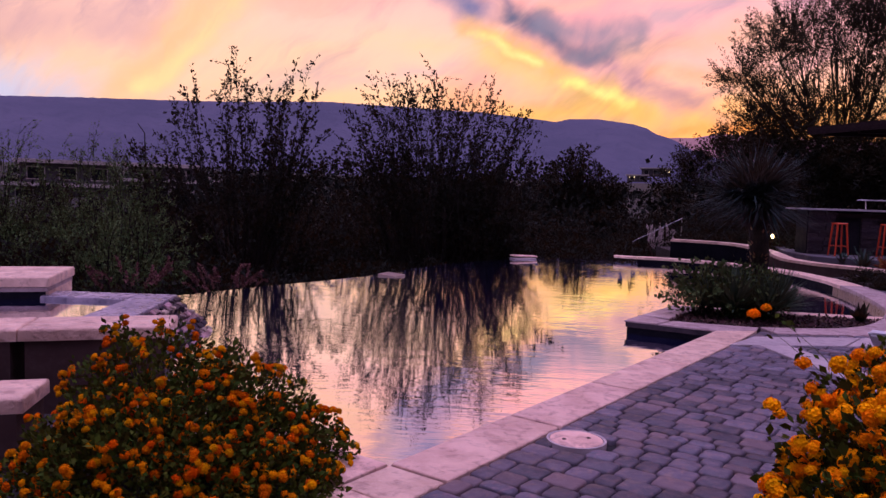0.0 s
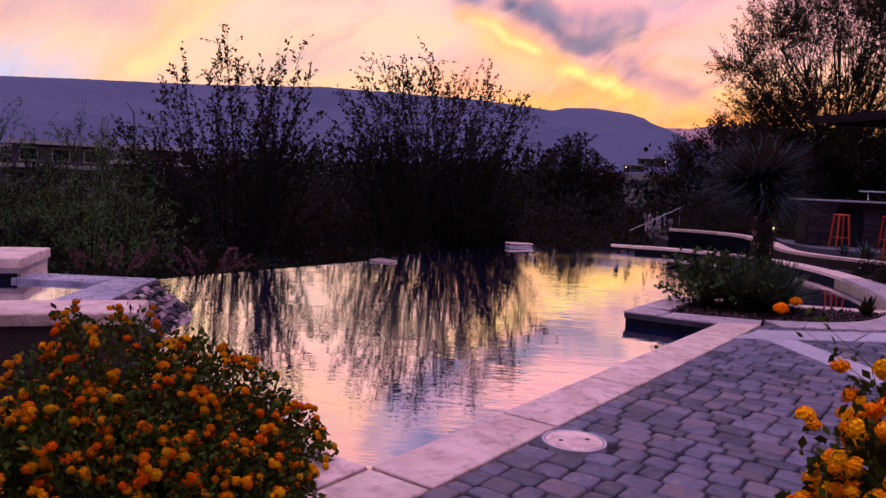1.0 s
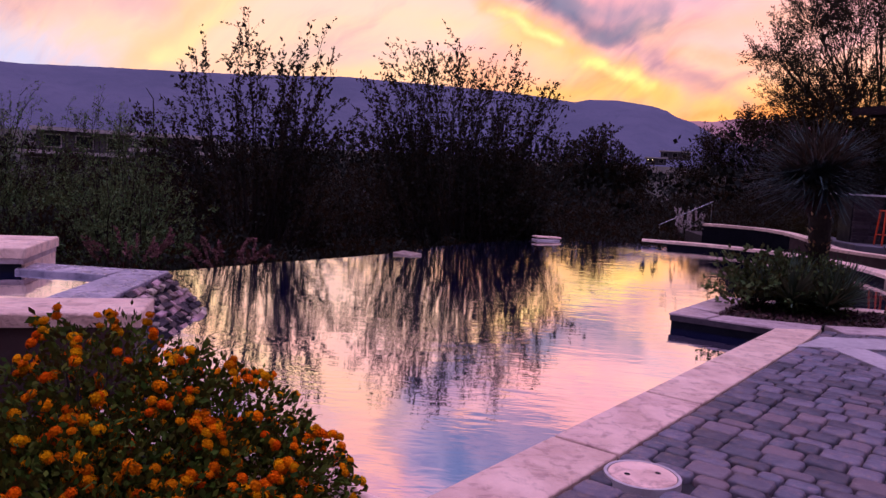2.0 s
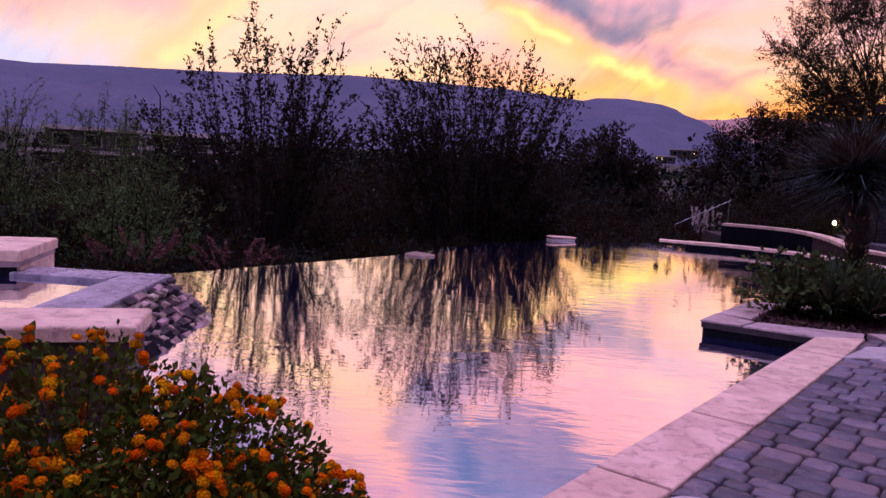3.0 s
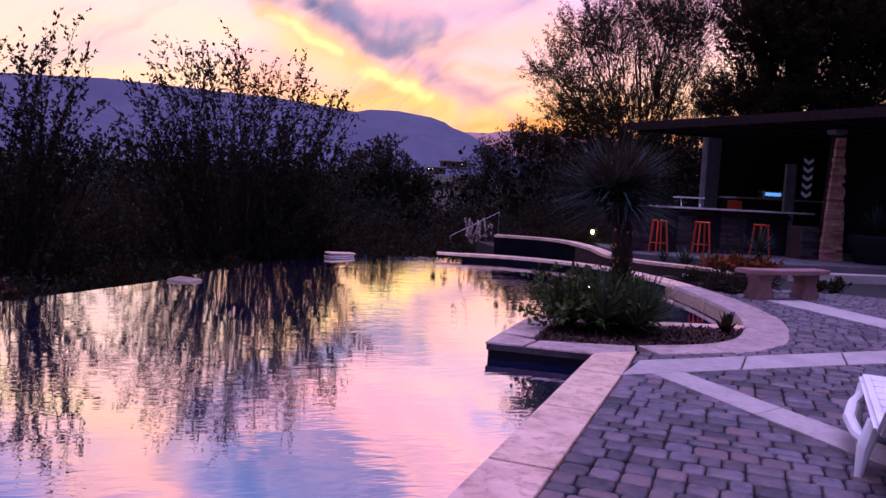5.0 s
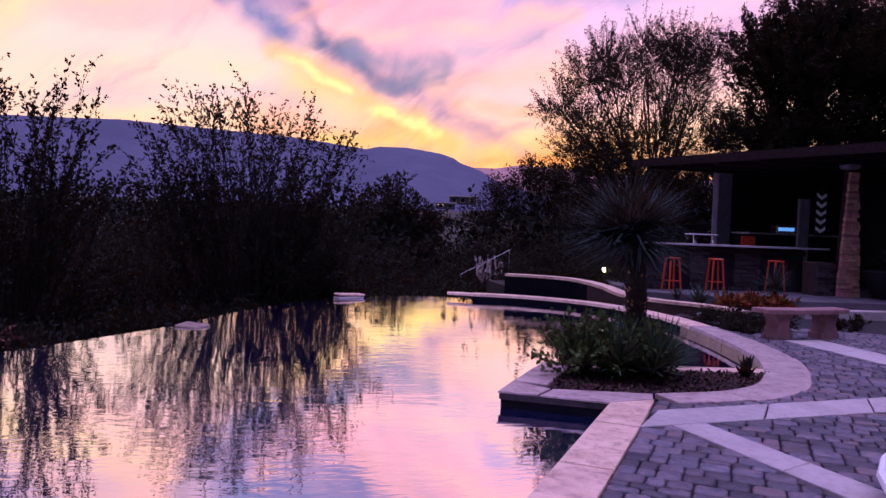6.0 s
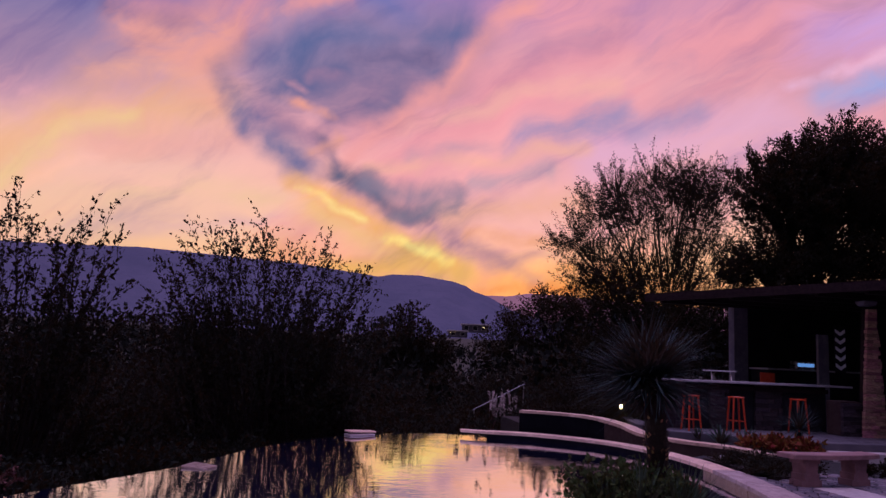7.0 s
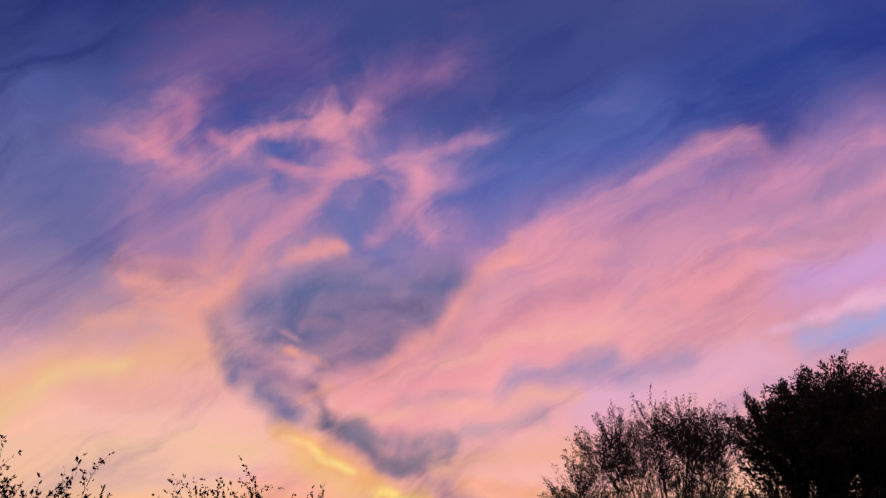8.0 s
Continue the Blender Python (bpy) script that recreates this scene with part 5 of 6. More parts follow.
for i, (x, y, w, h) in enumerate(((7.7, 20.6, 0.7, 0.8), (8.6, 21.2, 0.8, 1.0), (7.0, 20.4, 0.6, 0.6), (8.9, 20.0, 0.6, 0.7), (9.2, 22.4, 1.0, 1.5), (7.6, 22.3, 1.0, 1.3), (6.4, 20.6, 0.6, 0.5))):
    shrub("bed_shrub", "dark leafy shrub in the garden bed", "shrub", (x, y, 0.1), [(-w, h * 0.5), (-w * 0.3, h), (w * 0.4, h * 0.9), (w, h * 0.5)], 400 + i, 70, 60, 0.07, 0.09, "leaf_dark", 0.4, 0.06, 0.2, 0.012, 0.8, 0.05, "shrubs in the garden bed")
# ---- lamp in the bed ----
lamp = thing("path_lamp", "small lit path lamp in the garden bed", "lamp", at=pose(8.0, 20.0, 0.1))
part("post", tube([(0, 0, 0), (0, 0, 0.46)], 0.018, 8), "dark", lamp)
part("bulb", tube([(0, 0, 0.46), (0, 0, 0.49), (0, 0, 0.54), (0, 0, 0.57)], [0.025, 0.042, 0.042, 0.025], 12), "glow", lamp, "glowing warm bulb")
part("hood", tube([(0, 0, 0.575), (0, 0, 0.61)], [0.10, 0.02], 12), "dark", lamp)
li = new("path_light", bpy.data.lights.new("path_light", "POINT"))
li.data.energy, li.data.color, li.data.shadow_soft_size = 4.0, (1.0, 0.75, 0.42), 0.06
li.matrix_world = pose(8.0, 19.9, 0.64)

# ---- garden plants near the bar ----
def agave(x, y, z, L, n0, mat="blade_green", lab="grey-green agave in the garden bed", w=0.05, group="agaves in the beds", lift=(0.15, 1.4)):
    ob = thing("agave", lab, "agave", group, at=pose(x, y, z))
    part("foliage", rosette(rng, (0, 0, 0.03), n0, L, w, lift, 0.12), mat, ob)
    return ob


for x, y, L, n0 in ((8.55, 16.2, 0.55, 60), (9.0, 16.0, 0.5, 50), (8.5, 17.0, 0.4, 40), (9.4, 15.6, 0.42, 50)):
    agave(x, y, 0.1, L, n0)
ob = thing("yucca", "fine-bladed yucca standing before the bar", "yucca", at=pose(9.9, 15.6, 0.05))
part("stem", tube([(0, 0, 0), (0.02, 0, 0.45)], [0.09, 0.07], 8), "fibre", ob)
part("foliage", rosette(rng, (0.02, 0, 0.5), 220, 0.62, 0.018, (-0.3, 1.45), 0.1), "blade", ob)
for x, y in ((9.1, 15.0), (9.5, 14.8), (9.25, 15.35), (8.7, 15.3)):
    shrub("bromeliad", "rust-red broad-leaved bedding plant", "plant", (x, y, 0.1), [(-0.22, 0.2), (0, 0.38), (0.22, 0.22)], int(x * 100), 26, 12, 0.13, 0.05, "rust", 0.1, 0.1, 0.4, 0.006, 0.4, 0.3, group="rust plants in the bed", slim=0.4)
for i, (x, y, hgt) in enumerate(((7.75, 13.5, 0.28), (8.05, 13.9, 0.34), (7.7, 14.3, 0.3), (8.3, 13.3, 0.3), (7.55, 13.05, 0.2))):
    shrub("ground_cover", "low dark green ground cover beside the coping", "plant", (x, y, 0.0), [(-0.35, hgt * 0.6), (0, hgt), (0.35, hgt * 0.7)], 300 + i, 60, 30, 0.05, 0.06, "leaf_dark", 0.3, 0.05, 0.3, 0.005, 0.5, 0.0, group="ground cover by the coping")
rs = np.random.default_rng(4)
for i in range(7):
    bm = bmesh.new()
    bmesh.ops.create_icosphere(bm, subdivisions=2, radius=1)
    for v in bm.verts:
        v.co *= 1 + 0.22 * noise.noise(v.co * 1.7 + Vector((i, 0, 0)))
        v.co = Vector((v.co.x * 0.10, v.co.y * 0.09, v.co.z * 0.065))
    ob = part("white_rock", bm, "counter", at=pose(7.62 + rs.uniform(0, 0.4), 14.5 + rs.uniform(-0.2, 0.4), 0.05))
    tagged(ob, "small pale rock in the planted strip", "rock", "rocks in the planted strip")
for i, (x, y) in enumerate(((9.6, 13.3), (9.85, 13.2), (10.3, 13.6))):
    shrub("potted_cactus", "small dark spiky plant on the terrace edge", "plant", (x, y, 0.0), [(-0.1, 0.14), (0, 0.26), (0.1, 0.14)], 340 + i, 24, 10, 0.07, 0.03, "leaf_dark", 0.08, 0.05, 0.4, 0.006, 0.2, 0.1, group="small plants by the bench")
pot = thing("potted_agave", "large blue-green agave in a broad dark pot", "potted plant", at=pose(13.55, 16.5, FLOOR))
part("pot", tube([(0, 0, 0), (0, 0, 0.08), (0, 0, 0.45), (0, 0, 0.62), (0, 0, 0.66)], [0.38, 0.42, 0.58, 0.62, 0.58], 24), "dark", pot, "broad dark pot")
part("foliage", rosette(rng, (0, 0, 0.66), 130, 0.75, 0.085, (0.1, 1.4), 0.15), "blade", pot)

# ---- white lounger ----
lo = thing("sun_lounger", "white resin sun lounger standing on the paving", "lounger", at=pose(4.02, 5.84, 0, 0, 0, -37.7))
part("seat_frame", block((0.68, 1.42, 0.05), 0.022, at=pose(0.34, -0.71, 0.30), seg=3), "white", lo)
for k in range(7):
    part("slat", block((0.56, 0.15, 0.012), 0.005, at=pose(0.34, -0.16 - 0.185 * k, 0.348)), "white", lo)
part("backrest", block((0.66, 0.72, 0.045), 0.018, at=pose(0.34, -1.75, 0.47, -30, 0, 0), seg=2), "white", lo)
for x, out in ((0.03, -1), (0.65, 1)):
    part("leg", tube([(x, -0.2, 0.31), (x + out * 0.03, -0.28, 0.2), (x, -0.24, 0.0)], [0.045, 0.04, 0.03], 8), "white", lo)
    part("leg", tube([(x, -1.16, 0.31), (x + out * 0.05, -1.2, 0.16), (x + out * 0.07, -1.24, 0.0)], [0.045, 0.04, 0.022], 8), "white", lo)
    part("side_rail", tube([(x, -0.26, 0.27), (x + out * 0.07, -0.36, 0.21), (x + out * 0.10, -0.6, 0.17), (x + out * 0.07, -0.95, 0.16), (x + out * 0.03, -1.14, 0.17)], [0.03, 0.036, 0.038, 0.036, 0.03], 8), "white", lo)

# ---- unseen plain walls added behind the camera to block the low eastern sky ----
tagged(part("wall_south", prism([(-14, -8.3), (21, -8.3), (21, -8.0), (-14, -8.0)], -0.1, 5.0), "stucco"), "unseen plain wall added to block low eastern sky light", "wall", kind="structure")
tagged(part("wall_east", prism([(20.7, -7.99), (21, -7.99), (21, 13.5), (20.7, 13.5)], -0.1, 5.0), "stucco"), "unseen plain wall added to block low eastern sky light", "wall", kind="structure")

# ---- flowering lantana mounds ----
head_meshes = []
rh = random.Random(3)


def floret_head():
    """A flat-domed umbel of small four-petalled florets over a dark heart."""
    bm = bmesh.new()
    bmesh.ops.create_icosphere(bm, subdivisions=1, radius=0.86)
    for v in bm.verts:
        v.co.z *= 0.8
    count = 24
    for k in range(count):
        z = 1 - 1.15 * (k + 0.5) / count
        a = k * 2.39996 + rh.uniform(-0.25, 0.25)
        r = math.sqrt(max(0.0, 1 - z * z))
        d = Vector((r * math.cos(a), r * math.sin(a), z * 0.85))
        q = d.to_track_quat("Z", "Y")
        tilt = rh.uniform(0, 1.5)
        size = rh.uniform(0.28, 0.38)
        mid = bm.verts.new(d * 0.88)
        ring = [bm.verts.new(d * rh.uniform(0.94, 1.02) + q @ Vector((size * (1.0 if j % 2 == 0 else 0.62) * math.cos(tilt + j * math.pi / 4), size * (1.0 if j % 2 == 0 else 0.62) * math.sin(tilt + j * math.pi / 4), 0))) for j in range(8)]
        for j in range(0, 8, 2):
            bm.faces.new((mid, ring[j], ring[j + 1], ring[(j + 2) % 8]))
    me = bpy.data.meshes.new("flower_head")
    bm.to_mesh(me)
    bm.free()
    me.materials.append(M["flower"])
    return me


head_meshes = [floret_head() for _ in range(5)]
gold_meshes = [me.copy() for me in head_meshes]
for me in gold_meshes:
    me.materials[0] = M["flower_gold"]


def lantana(label, base, lobes, seed, heads, leaves, stray=(), blooms=head_meshes, girth=1.0):
    """A mound of leaves over lobes (x, y, z, rx, ry, rz) with orange flower heads on its skin."""
    r = np.random.default_rng(seed)
    ob = thing("lantana_bush", label, "flowering shrub", "lantana bushes", at=pose(*base))
    lb = np.array(lobes, float)
    w = lb[:, 3] * lb[:, 4]
    def skin(count, depth):
        c = r.choice(len(lb), count, p=w / w.sum())
        d = r.normal(0, 1, (count, 3))
        d[:, 2] = np.abs(d[:, 2]) * 0.9 - 0.15
        d /= np.linalg.norm(d, axis=1)[:, None]
        bump = 1 + 0.16 * np.sin(d[:, 0] * 9 + c) * np.cos(d[:, 1] * 8 + d[:, 2] * 6)
        p = lb[c, :3] + d * lb[c, 3:6] * (bump * (1 - depth * r.random(count) ** 1.6))[:, None]
        return p, d
    p, d = skin(leaves, 0.35)
    k = p[:, 2] > 0.0
    part("foliage", leaf_quads(r, p[k], d[k] * 0.8 + np.array((0, 0, 0.2)), 0.034, 0.6), "leaf_green", ob)
    p, d = skin(130, 0.0)
    k = p[:, 2] > 0.05
    st, lv = shoot_set(r, p[k] * 0.55, p[k] * 1.0 + d[k] * 0.06, 0.05, 0.004, 14, 0.045, 0.015, 0.55, 0.6)
    part("branchwork", st, "bark", ob)
    part("tip_growth", lv, "leaf_green", ob)
    p, d = skin(heads // 2, 0.05)
    p = np.concatenate([p, p + r.normal(0, 0.022, p.shape)]) + np.concatenate([d, d]) * 0.015
    d = np.concatenate([d, d + r.normal(0, 0.2, d.shape)])
    if stray:
        for e in np.array(stray)[:, None]:
            st, lv = shoot_set(r, e * np.array((0.35, 0.35, 0.75)), e - np.array((0, 0, 0.012)), 0.04, 0.0035, 9, 0.036, 0.02, 0.35, 0.6)
            stem = part("stray_stem", st, "leaf_green", ob)
            part("stem_foliage", lv, "leaf_green", stem)
    for q, dd in list(zip(p, d)) + [(np.array(s), np.array((0, 0, 1.0))) for s in stray]:
        if q[2] < 0.04:
            continue
        m = Matrix.Translation(Vector(q)) @ Vector(dd).to_track_quat("Z", "Y").to_matrix().to_4x4() @ Matrix.Scale(r.uniform(0.015, 0.024) * girth, 4)
        part("flower_head", blooms[r.integers(5)], None, ob, at=m)
    return ob


lantana("large mound of orange lantana beside the spa wall", (-1.2, 3.0, 0),
        [(-0.12, 0.15, 0.1, 0.48, 0.5, 0.60), (0.22, 0.25, 0.05, 0.45, 0.45, 0.5), (0.5, 0.2, 0.0, 0.38, 0.45, 0.30), (0.1, -0.25, 0.0, 0.6, 0.5, 0.45), (-0.15, -0.3, 0.0, 0.42, 0.5, 0.42), (0.62, -0.1, 0.0, 0.28, 0.4, 0.16)], 31, 1450, 26000, girth=1.02)
lantana("golden-orange lantana bush at the edge of the paving", (1.85, 2.0, 0),
        [(0.05, 0.0, 0.40, 0.42, 0.42, 0.56), (-0.13, -0.1, 0.1, 0.40, 0.4, 0.50), (0.35, 0.1, 0.35, 0.45, 0.45, 0.62)], 32, 1300, 11000,
        stray=((-0.40, 0.45, 1.0), (-0.36, 0.43, 1.03), (-0.46, 0.05, 0.74), (-0.42, 0.08, 0.70), (-0.30, 0.2, 0.86)), blooms=gold_meshes, girth=1.35)

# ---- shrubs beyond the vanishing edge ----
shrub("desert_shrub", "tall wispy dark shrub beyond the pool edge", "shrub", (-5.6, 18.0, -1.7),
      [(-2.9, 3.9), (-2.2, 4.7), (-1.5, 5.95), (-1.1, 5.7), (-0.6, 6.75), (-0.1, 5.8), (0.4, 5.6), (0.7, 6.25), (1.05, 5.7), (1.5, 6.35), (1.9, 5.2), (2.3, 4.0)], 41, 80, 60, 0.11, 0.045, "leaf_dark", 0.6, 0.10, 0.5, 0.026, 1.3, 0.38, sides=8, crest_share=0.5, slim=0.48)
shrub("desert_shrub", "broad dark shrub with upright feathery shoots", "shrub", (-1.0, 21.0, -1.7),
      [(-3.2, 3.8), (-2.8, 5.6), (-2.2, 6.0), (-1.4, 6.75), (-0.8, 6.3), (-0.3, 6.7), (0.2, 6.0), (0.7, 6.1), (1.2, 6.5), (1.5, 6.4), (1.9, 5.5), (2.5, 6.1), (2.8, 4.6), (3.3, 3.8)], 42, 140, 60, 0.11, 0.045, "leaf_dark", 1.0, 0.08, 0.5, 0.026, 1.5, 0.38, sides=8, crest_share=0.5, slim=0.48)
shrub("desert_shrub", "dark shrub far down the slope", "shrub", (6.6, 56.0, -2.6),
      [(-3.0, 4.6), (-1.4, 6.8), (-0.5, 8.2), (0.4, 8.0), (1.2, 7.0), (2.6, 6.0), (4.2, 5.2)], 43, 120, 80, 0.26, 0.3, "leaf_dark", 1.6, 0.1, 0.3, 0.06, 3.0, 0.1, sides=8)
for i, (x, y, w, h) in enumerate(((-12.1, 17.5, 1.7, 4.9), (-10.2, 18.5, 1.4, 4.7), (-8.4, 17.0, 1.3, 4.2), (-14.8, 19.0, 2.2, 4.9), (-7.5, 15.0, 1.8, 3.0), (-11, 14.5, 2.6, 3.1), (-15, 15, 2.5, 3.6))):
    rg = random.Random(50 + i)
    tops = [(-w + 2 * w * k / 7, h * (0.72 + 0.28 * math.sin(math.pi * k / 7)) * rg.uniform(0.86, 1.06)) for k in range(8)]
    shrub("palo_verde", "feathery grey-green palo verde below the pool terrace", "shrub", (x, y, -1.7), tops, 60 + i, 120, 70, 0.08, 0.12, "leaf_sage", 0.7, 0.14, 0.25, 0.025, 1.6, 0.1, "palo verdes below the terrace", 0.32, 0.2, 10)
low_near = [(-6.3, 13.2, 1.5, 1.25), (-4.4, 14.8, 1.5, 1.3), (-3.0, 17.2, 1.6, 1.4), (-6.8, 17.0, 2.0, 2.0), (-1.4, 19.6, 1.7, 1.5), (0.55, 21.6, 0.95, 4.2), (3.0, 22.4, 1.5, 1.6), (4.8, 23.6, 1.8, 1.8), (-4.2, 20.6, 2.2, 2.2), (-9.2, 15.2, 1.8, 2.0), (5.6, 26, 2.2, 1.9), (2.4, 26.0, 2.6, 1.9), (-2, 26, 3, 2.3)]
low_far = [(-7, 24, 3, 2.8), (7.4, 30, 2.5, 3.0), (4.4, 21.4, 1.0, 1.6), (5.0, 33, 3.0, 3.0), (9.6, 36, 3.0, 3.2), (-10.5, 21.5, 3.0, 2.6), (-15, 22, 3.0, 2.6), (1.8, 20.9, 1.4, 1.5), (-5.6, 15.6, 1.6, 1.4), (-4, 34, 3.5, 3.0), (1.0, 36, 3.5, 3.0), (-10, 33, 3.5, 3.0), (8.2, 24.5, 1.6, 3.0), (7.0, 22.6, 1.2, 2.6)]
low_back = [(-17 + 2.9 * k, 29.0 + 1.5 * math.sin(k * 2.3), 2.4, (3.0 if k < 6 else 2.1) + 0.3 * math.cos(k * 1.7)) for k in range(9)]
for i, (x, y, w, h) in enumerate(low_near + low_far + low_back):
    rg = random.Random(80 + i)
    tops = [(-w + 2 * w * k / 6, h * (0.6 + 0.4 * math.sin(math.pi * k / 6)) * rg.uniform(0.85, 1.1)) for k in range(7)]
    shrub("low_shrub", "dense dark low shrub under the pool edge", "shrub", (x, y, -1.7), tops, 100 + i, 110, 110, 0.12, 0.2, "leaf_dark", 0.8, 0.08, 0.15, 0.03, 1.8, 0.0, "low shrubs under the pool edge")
for i, (x, y, h) in enumerate(((-6.15, 12.8, 1.72), (-4.4, 12.9, 1.66))):
    gr = np.random.default_rng(130 + i)
    ob = thing("fountain_grass", "purple fountain grass arching by the pool edge", "grass", "fountain grass clumps", at=pose(x, y, -1.7))
    part("foliage", rosette(gr, (0, 0, 0.05), 70, h * 0.98, 0.012, (1.1, 1.5), 0.3), "grass", ob)
    a = gr.uniform(0, 2 * math.pi, 20)
    p0 = np.stack([np.cos(a) * 0.1, np.sin(a) * 0.1, np.full(20, 0.3)], 1)
    p2 = np.stack([np.cos(a) * 0.72, np.sin(a) * 0.72, gr.uniform(0.84, 1.04, 20) * h], 1)
    st, lv = shoot_set(gr, p0, p2, 0.35, 0.008, 110, 0.05, 0.02, 0.62, 0.4)
    part("plume", lv, "grass", ob)
for i in range(6):
    gr = np.random.default_rng(150 + i)
    x = 5.75 + 0.17 * i
    ob = thing("pampas_plume", "pale upright grass plume beyond the pool", "grass", "pale plumes", at=pose(x, 25 + gr.uniform(-0.3, 0.3), -1.6))
    st, lv = shoot_set(gr, np.zeros((3, 3)), np.array([(gr.normal(0, 0.04), 0, 2.05 + gr.uniform(-0.1, 0.25)) for _ in range(3)]), 0.0, 0.01, 90, 0.06, 0.03, 0.74, 0.3)
    part("stalk", st, "grass", ob)
    part("plume", lv, "plume", ob, "pale plume")

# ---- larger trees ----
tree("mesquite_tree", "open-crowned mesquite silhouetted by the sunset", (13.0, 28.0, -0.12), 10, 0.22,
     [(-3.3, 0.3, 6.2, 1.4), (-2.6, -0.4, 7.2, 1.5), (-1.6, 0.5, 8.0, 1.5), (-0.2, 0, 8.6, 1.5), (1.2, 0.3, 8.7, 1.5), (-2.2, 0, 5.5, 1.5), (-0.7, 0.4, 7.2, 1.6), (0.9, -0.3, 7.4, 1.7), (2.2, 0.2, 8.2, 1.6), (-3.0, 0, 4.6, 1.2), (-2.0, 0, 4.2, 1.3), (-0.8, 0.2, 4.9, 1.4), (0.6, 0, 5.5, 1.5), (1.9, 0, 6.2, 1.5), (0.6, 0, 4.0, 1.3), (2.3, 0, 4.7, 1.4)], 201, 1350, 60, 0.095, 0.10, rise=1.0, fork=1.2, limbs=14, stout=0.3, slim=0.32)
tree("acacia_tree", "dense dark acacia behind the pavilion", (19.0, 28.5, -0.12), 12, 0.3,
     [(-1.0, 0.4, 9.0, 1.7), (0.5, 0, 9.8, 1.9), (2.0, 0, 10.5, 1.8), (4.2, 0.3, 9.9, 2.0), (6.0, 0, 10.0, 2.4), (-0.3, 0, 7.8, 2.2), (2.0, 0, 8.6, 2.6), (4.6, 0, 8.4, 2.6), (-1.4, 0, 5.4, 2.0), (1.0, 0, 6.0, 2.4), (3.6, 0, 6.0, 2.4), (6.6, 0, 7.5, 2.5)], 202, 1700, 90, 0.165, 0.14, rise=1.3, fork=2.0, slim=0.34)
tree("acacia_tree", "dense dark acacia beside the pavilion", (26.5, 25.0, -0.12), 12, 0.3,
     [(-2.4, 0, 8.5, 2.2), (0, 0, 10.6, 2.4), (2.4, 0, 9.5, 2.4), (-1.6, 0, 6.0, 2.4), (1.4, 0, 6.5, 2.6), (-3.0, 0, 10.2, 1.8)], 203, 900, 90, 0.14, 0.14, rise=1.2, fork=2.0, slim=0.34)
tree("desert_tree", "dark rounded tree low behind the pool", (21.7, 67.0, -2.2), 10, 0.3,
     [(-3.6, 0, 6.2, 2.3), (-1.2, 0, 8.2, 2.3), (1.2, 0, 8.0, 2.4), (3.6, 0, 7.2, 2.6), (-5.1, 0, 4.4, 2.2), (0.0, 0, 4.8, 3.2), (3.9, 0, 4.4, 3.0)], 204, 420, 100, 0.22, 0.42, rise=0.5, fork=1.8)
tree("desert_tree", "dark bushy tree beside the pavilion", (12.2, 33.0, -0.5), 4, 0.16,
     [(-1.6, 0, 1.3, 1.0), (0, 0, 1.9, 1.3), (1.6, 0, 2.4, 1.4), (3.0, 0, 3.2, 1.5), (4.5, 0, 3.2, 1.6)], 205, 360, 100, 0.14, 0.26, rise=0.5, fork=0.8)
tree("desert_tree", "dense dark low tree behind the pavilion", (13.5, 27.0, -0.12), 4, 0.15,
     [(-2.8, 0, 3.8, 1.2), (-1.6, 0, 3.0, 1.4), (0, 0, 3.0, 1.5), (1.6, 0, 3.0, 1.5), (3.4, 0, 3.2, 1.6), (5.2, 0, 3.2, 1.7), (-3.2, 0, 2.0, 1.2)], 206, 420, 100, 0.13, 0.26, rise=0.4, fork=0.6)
stalk = thing("flower_stalk", "dry bent flower stalk rising above the palo verdes", "stalk", at=pose(-10.3, 22.0, -1.7))
part("stem", tube([(0.1, 0, -0.1), (0.1, 0, 2.5), (0.1, 0, 4.2), (0.08, 0, 4.75), (-0.14, 0, 5.05)], [0.03, 0.025, 0.02, 0.016, 0.010], 6), "bark", stalk)
# far scrub as one mass
rng = np.random.default_rng(77)
sets = []
for i in range(520):
    az = radians(rng.uniform(-52, 42))
    d = 30 + 330 * rng.random() ** 1.5
    x, y = math.sin(az) * d, math.cos(az) * d
    h = rng.uniform(1.6, 3.4) * (0.62 if az < radians(-14) else 1.0)
    g = ground_height(x, y)
    k = int(150 if d < 80 else 70)
    q = np.clip(rng.normal(0, 1, (k, 3)), -1.5, 1.5) * np.array((h * 0.55, h * 0.55, h * 0.34)) + np.array((x, y, g + h * 0.5))
    sets.append(leaf_quads(rng, q, np.tile((0, 0, 0.6), (k, 1)), 0.35 if d < 80 else 0.8, 0.6))
for i in range(110):
    az = radians(rng.uniform(-24, 9))
    d = rng.uniform(52, 84)
    x, y = math.sin(az) * d, math.cos(az) * d
    h = rng.uniform(4.2, 6.6) * (1.0 if abs(az + radians(7)) < radians(12) else 0.8)
    g = ground_height(x, y)
    q = np.clip(rng.normal(0, 1, (260, 3)), -1.6, 1.6) * np.array((h * 0.36, h * 0.36, h * 0.3)) + np.array((x, y, g + h * 0.5))
    sets.append(leaf_quads(rng, q, np.tile((0, 0, 0.6), (260, 1)), 0.42, 0.55))
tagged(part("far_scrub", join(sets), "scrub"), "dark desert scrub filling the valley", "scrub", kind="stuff")


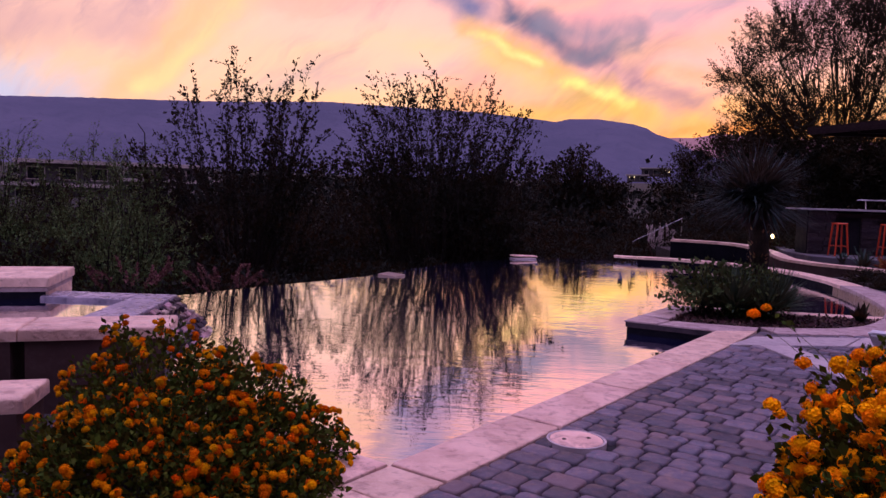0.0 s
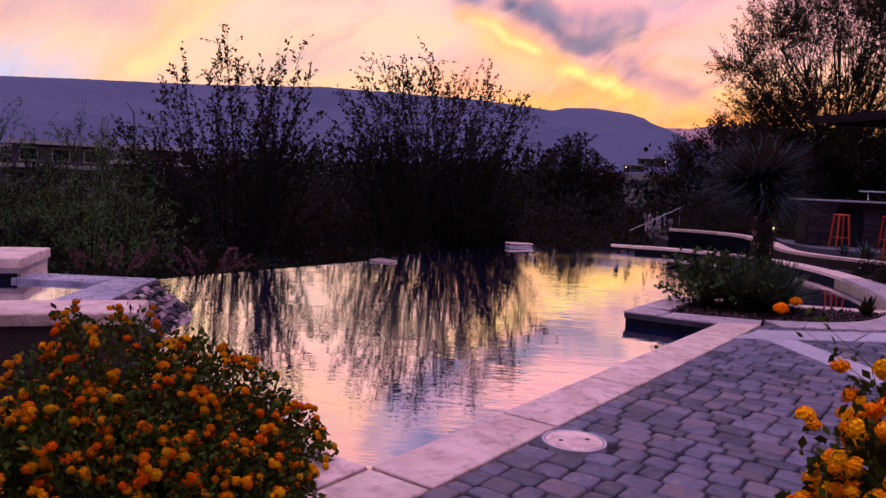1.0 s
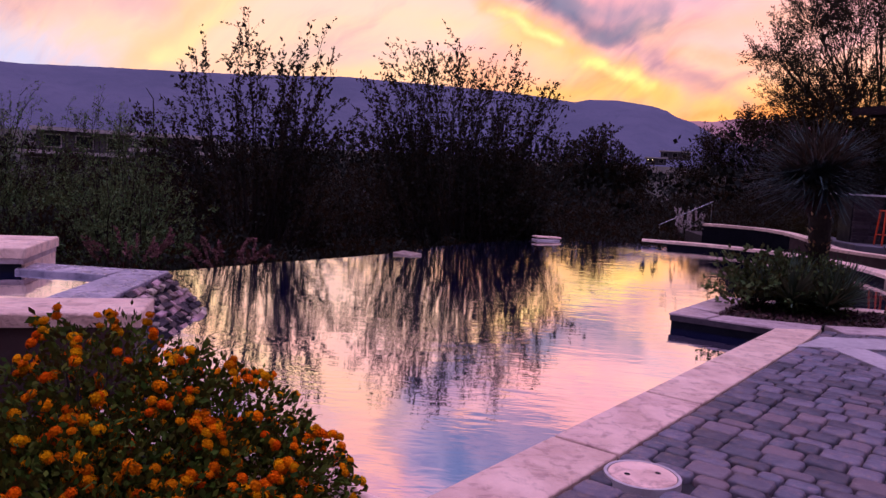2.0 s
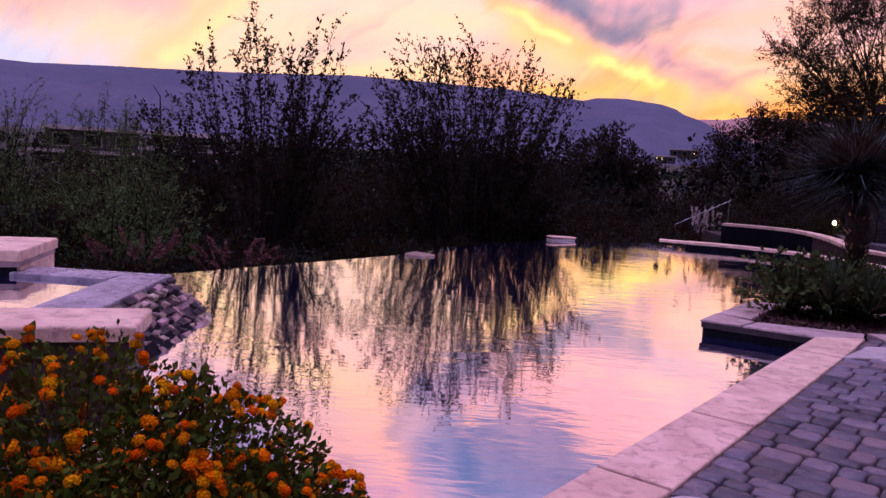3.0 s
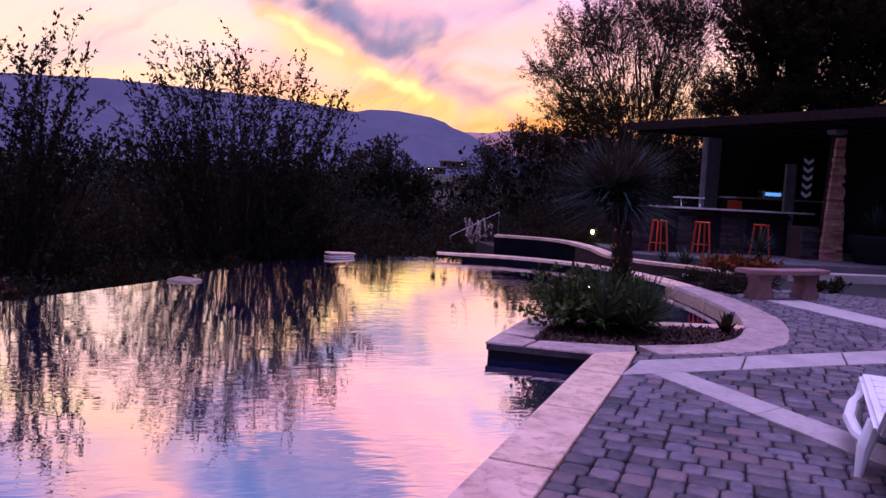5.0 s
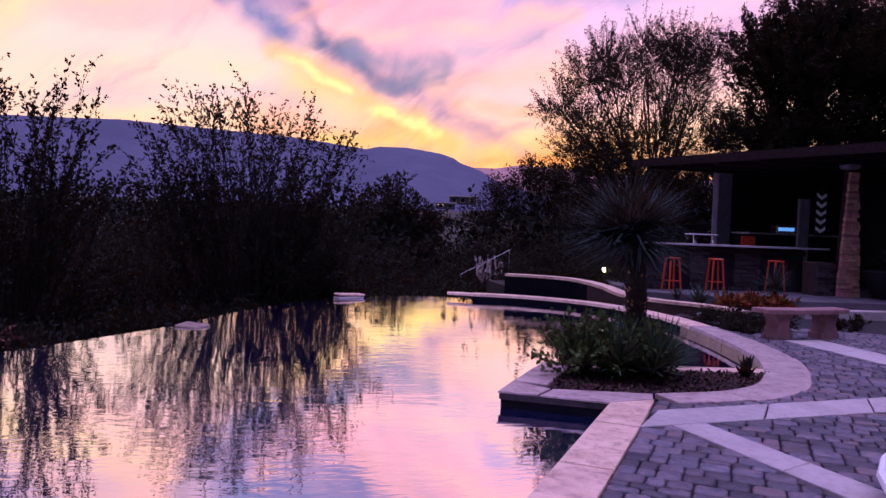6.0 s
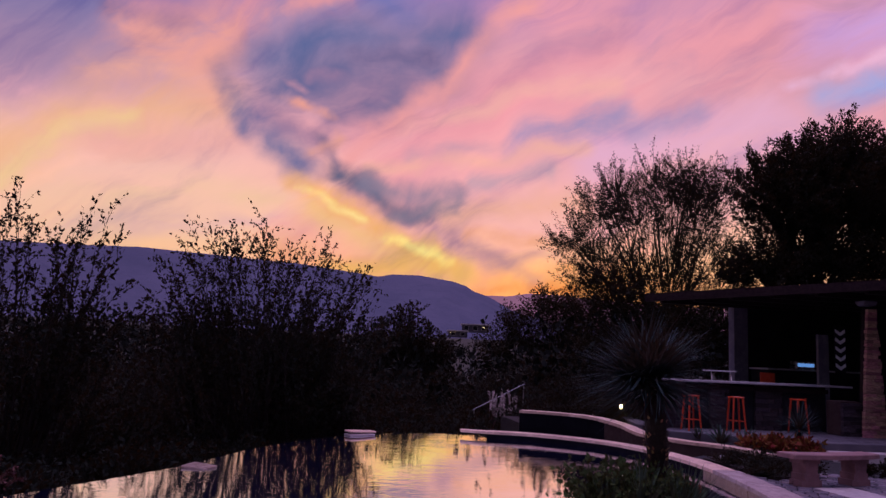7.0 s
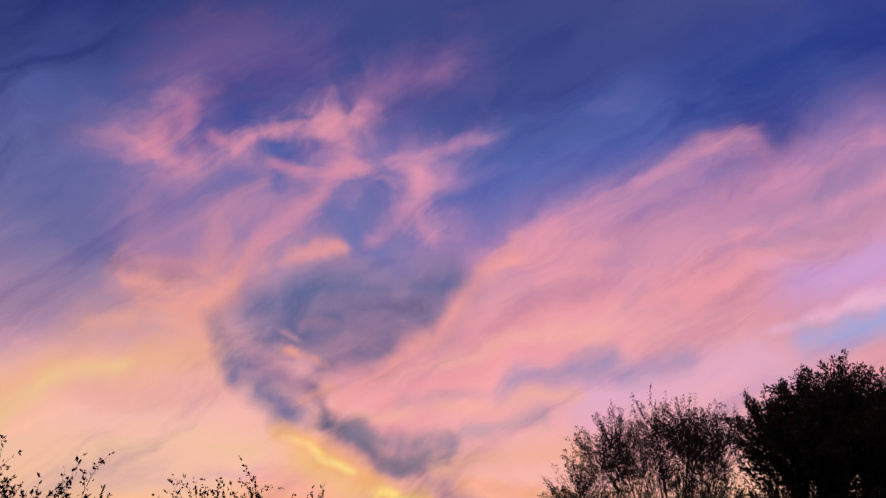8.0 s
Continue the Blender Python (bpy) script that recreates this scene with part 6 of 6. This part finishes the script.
# ---- far houses ----
def flat_house(name, label, az, dist, z, width, depth, blocks, lights=()):
    """A flat-roofed house of stacked blocks (x0, x1, z0, z1) with window bands under overhanging roofs."""
    a = radians(az)
    ob = thing(name, label, "house", at=pose(math.sin(a) * dist, math.cos(a) * dist, z, 0, 0, -az))
    for x0, x1, z0, z1 in blocks:
        part("wall", prism([(x0, 0), (x1, 0), (x1, depth), (x0, depth)], z0, z1), "house", ob)
        part("roof", prism([(x0 - 0.8, -1.2), (x1 + 0.8, -1.2), (x1 + 0.8, depth), (x0 - 0.8, depth)], z1, z1 + 0.55), "roofing", ob)
        k = max(1, int((x1 - x0) / 4))
        for i in range(k):
            c = x0 + (x1 - x0) * (i + 0.5) / k
            wn = part("window", prism([(c - 1.25, -0.12), (c + 1.25, -0.12), (c + 1.25, 0.06), (c - 1.25, 0.06)], z0 + 0.7, z1 - 0.5), "roofing", ob)
            part("pane", prism([(c - 1.1, -0.16), (c + 1.1, -0.16), (c + 1.1, -0.121), (c - 1.1, -0.121)], z0 + 0.85, z1 - 0.65), "pane", wn)
    for x, zz in lights:
        part("porch_lamp", block((0.26, 0.2, 0.30), 0.03, at=pose(x, -0.3, zz)), "glow", ob, "glowing porch lamp")
    return ob


flat_house("far_house", "low modern flat-roofed house on the slope", -29.5, 128, 1.2, 10, 9, [(-7.5, 5.5, 0, 3.2), (-9, 8, -3.2, -0.3)])
flat_house("far_house", "modern house with stacked flat roofs", -23.8, 126, 0.6, 10, 9, [(-5.2, 4.6, 1.8, 3.8), (-6.5, 7.5, -1.0, 1.4), (0, 10, -3.4, -1.2)])
flat_house("far_house", "pale long flat-roofed house in the valley", -20.0, 112, -1.5, 10, 9, [(-6, 5.5, 0, 2.0)])
flat_house("far_house", "distant flat-roofed house with porch lamps", 11.7, 400, 11.6, 10, 12, [(-3, 11, 3.0, 6.6), (-10, 0, 0.0, 3.0)], [(-9, 2.0), (-6.6, 2.0), (8.5, 5.2), (10.5, 5.2)])
rail = thing("hand_rail", "thin metal hand rail on the slope beyond the pool", "rail")
part("bar", tube([(5.24, 25, 0.07), (6.89, 25, 0.93)], 0.011, 6), "steel", rail)
for t in (0.02, 0.98):
    part("post", tube([(5.24 + 1.65 * t, 25, -1.75), (5.24 + 1.65 * t, 25, 0.07 + 0.86 * t)], 0.02, 6), "steel", rail)

# ---- pavers, laid square to the pool edge ----
paving = thing("paving", "tumbled grey-violet concrete pavers in rows", "paving", kind="structure")
rp = random.Random(17)


def paver_outline(w, d):
    """A rectangle with worn, uneven corners: 12 points."""
    out = []
    for sx, sy in ((1, 1), (-1, 1), (-1, -1), (1, -1)):
        c = rp.uniform(0.018, 0.036)
        x, y = sx * w / 2, sy * d / 2
        arc = [(x - sx * c, y), (x - sx * c * 0.3, y - sy * c * 0.3), (x, y - sy * c)]
        if sx * sy > 0:
            arc = arc[::-1]
        out += arc
    return [(x + rp.uniform(-0.0025, 0.0025), y + rp.uniform(-0.0025, 0.0025)) for x, y in out]


def paver_arrays(w, d):
    """Vertices and faces of one paver: side, worn shoulder, slightly domed top."""
    o = np.array(paver_outline(w, d))
    c = o.mean(axis=0)
    def ring(k, z):
        q = c + (o - c) * (1 - k / np.linalg.norm(o - c, axis=1)[:, None])
        return np.c_[q, np.full(len(q), z)]
    tilt = rp.uniform(-0.0015, 0.0015)
    rings = [ring(0, -0.05), ring(0.0, -0.014), ring(0.005, -0.005), ring(0.015, 0.0)]
    v = np.concatenate(rings)
    v[:, 2] += v[:, 0] * tilt
    f = []
    for a in range(3):
        for j in range(12):
            f.append((a * 12 + j, a * 12 + (j + 1) % 12, (a + 1) * 12 + (j + 1) % 12, (a + 1) * 12 + j))
    t = 36
    f += [(t, t + 1, t + 2, t + 3), (t, t + 3, t + 8, t + 9), (t + 3, t + 4, t + 7, t + 8), (t + 4, t + 5, t + 6, t + 7), (t, t + 9, t + 10, t + 11)]
    return v, np.array(f)


kinds = {}
for w in (0.126, 0.166, 0.206):
    for d in (0.110, 0.166):
        kinds[(w, d)] = [paver_arrays(w - 0.010, d - 0.010) for _ in range(3)]
meshes = {}
keep_out = [[(2.86, 7.2), (8.6, 8.06), (8.95, 8.58), (3.30, 7.66)], [(3.5, 7.2), (3.84, 5.2), (4.28, 3.0), (3.97, 2.9), (3.57, 4.95), (3.22, 7.1)], [(7.68, 12.0), (7.7, 8.4), (8.25, 8.4), (8.25, 12.05)],
            [(3.6, 8.25)] + [tuple(p) for p in offset(rim, 0.36)[0:44]] + [(3, 16)],
            [(7.35, 12.8), (8.4, 12.8), (8.8, 14.3), (10.4, 15.3), (28, 14.0), (28, 30), (7, 30)]]
spots = []
u = -9.0
while u < 13.5:
    d = rp.choice((0.110, 0.166, 0.166))
    v = COPW + 0.008
    while v < 9.5:
        w = rp.choice((0.126, 0.166, 0.166, 0.206, 0.206))
        if v == COPW + 0.008 and rp.random() < 0.5:
            w = 0.126
        spots.append((u + d / 2, v + w / 2, w, d))
        v += w
    u += d
pts = np.array([uv(a, b) for a, b, _, _ in spots])
ok = np.ones(len(pts), bool)
for poly in keep_out:
    ok &= ~inside(poly, pts)
ok &= np.hypot(pts[:, 0] - 0.95, pts[:, 1] - 3.845) > 0.15
ok &= (pts[:, 1] > -3.5) & (pts[:, 0] < 12.5)
turn = math.degrees(math.atan2(V[1], V[0]))
singles, rest = 0, []
order = np.argsort(np.hypot(pts[:, 0] - 1.7, pts[:, 1] - 4.6))
for i in order:
    if not ok[i]:
        continue
    a, b, w, d = spots[i]
    x, y = pts[i]
    z = rp.uniform(-0.006, 0.004)
    j = rp.randrange(3)
    m = pose(x, y, z, rp.uniform(-0.5, 0.5), rp.uniform(-0.5, 0.5), turn + rp.uniform(-1.2, 1.2))
    if singles < 300:
        if (w, d, j) not in meshes:
            first_ob = part("paver", kinds[(w, d)][j], "paver", paving, at=m)
            meshes[(w, d, j)] = first_ob.data
        else:
            part("paver", meshes[(w, d, j)], None, paving, at=m)
        singles += 1
    else:
        vv, ff = kinds[(w, d)][j]
        mm = np.array(m)
        rest.append((vv @ mm[:3, :3].T + mm[:3, 3], ff))
tagged(part("paver_field", join(rest), "paver_far", paving), "tumbled pavers further off", kind="stuff")
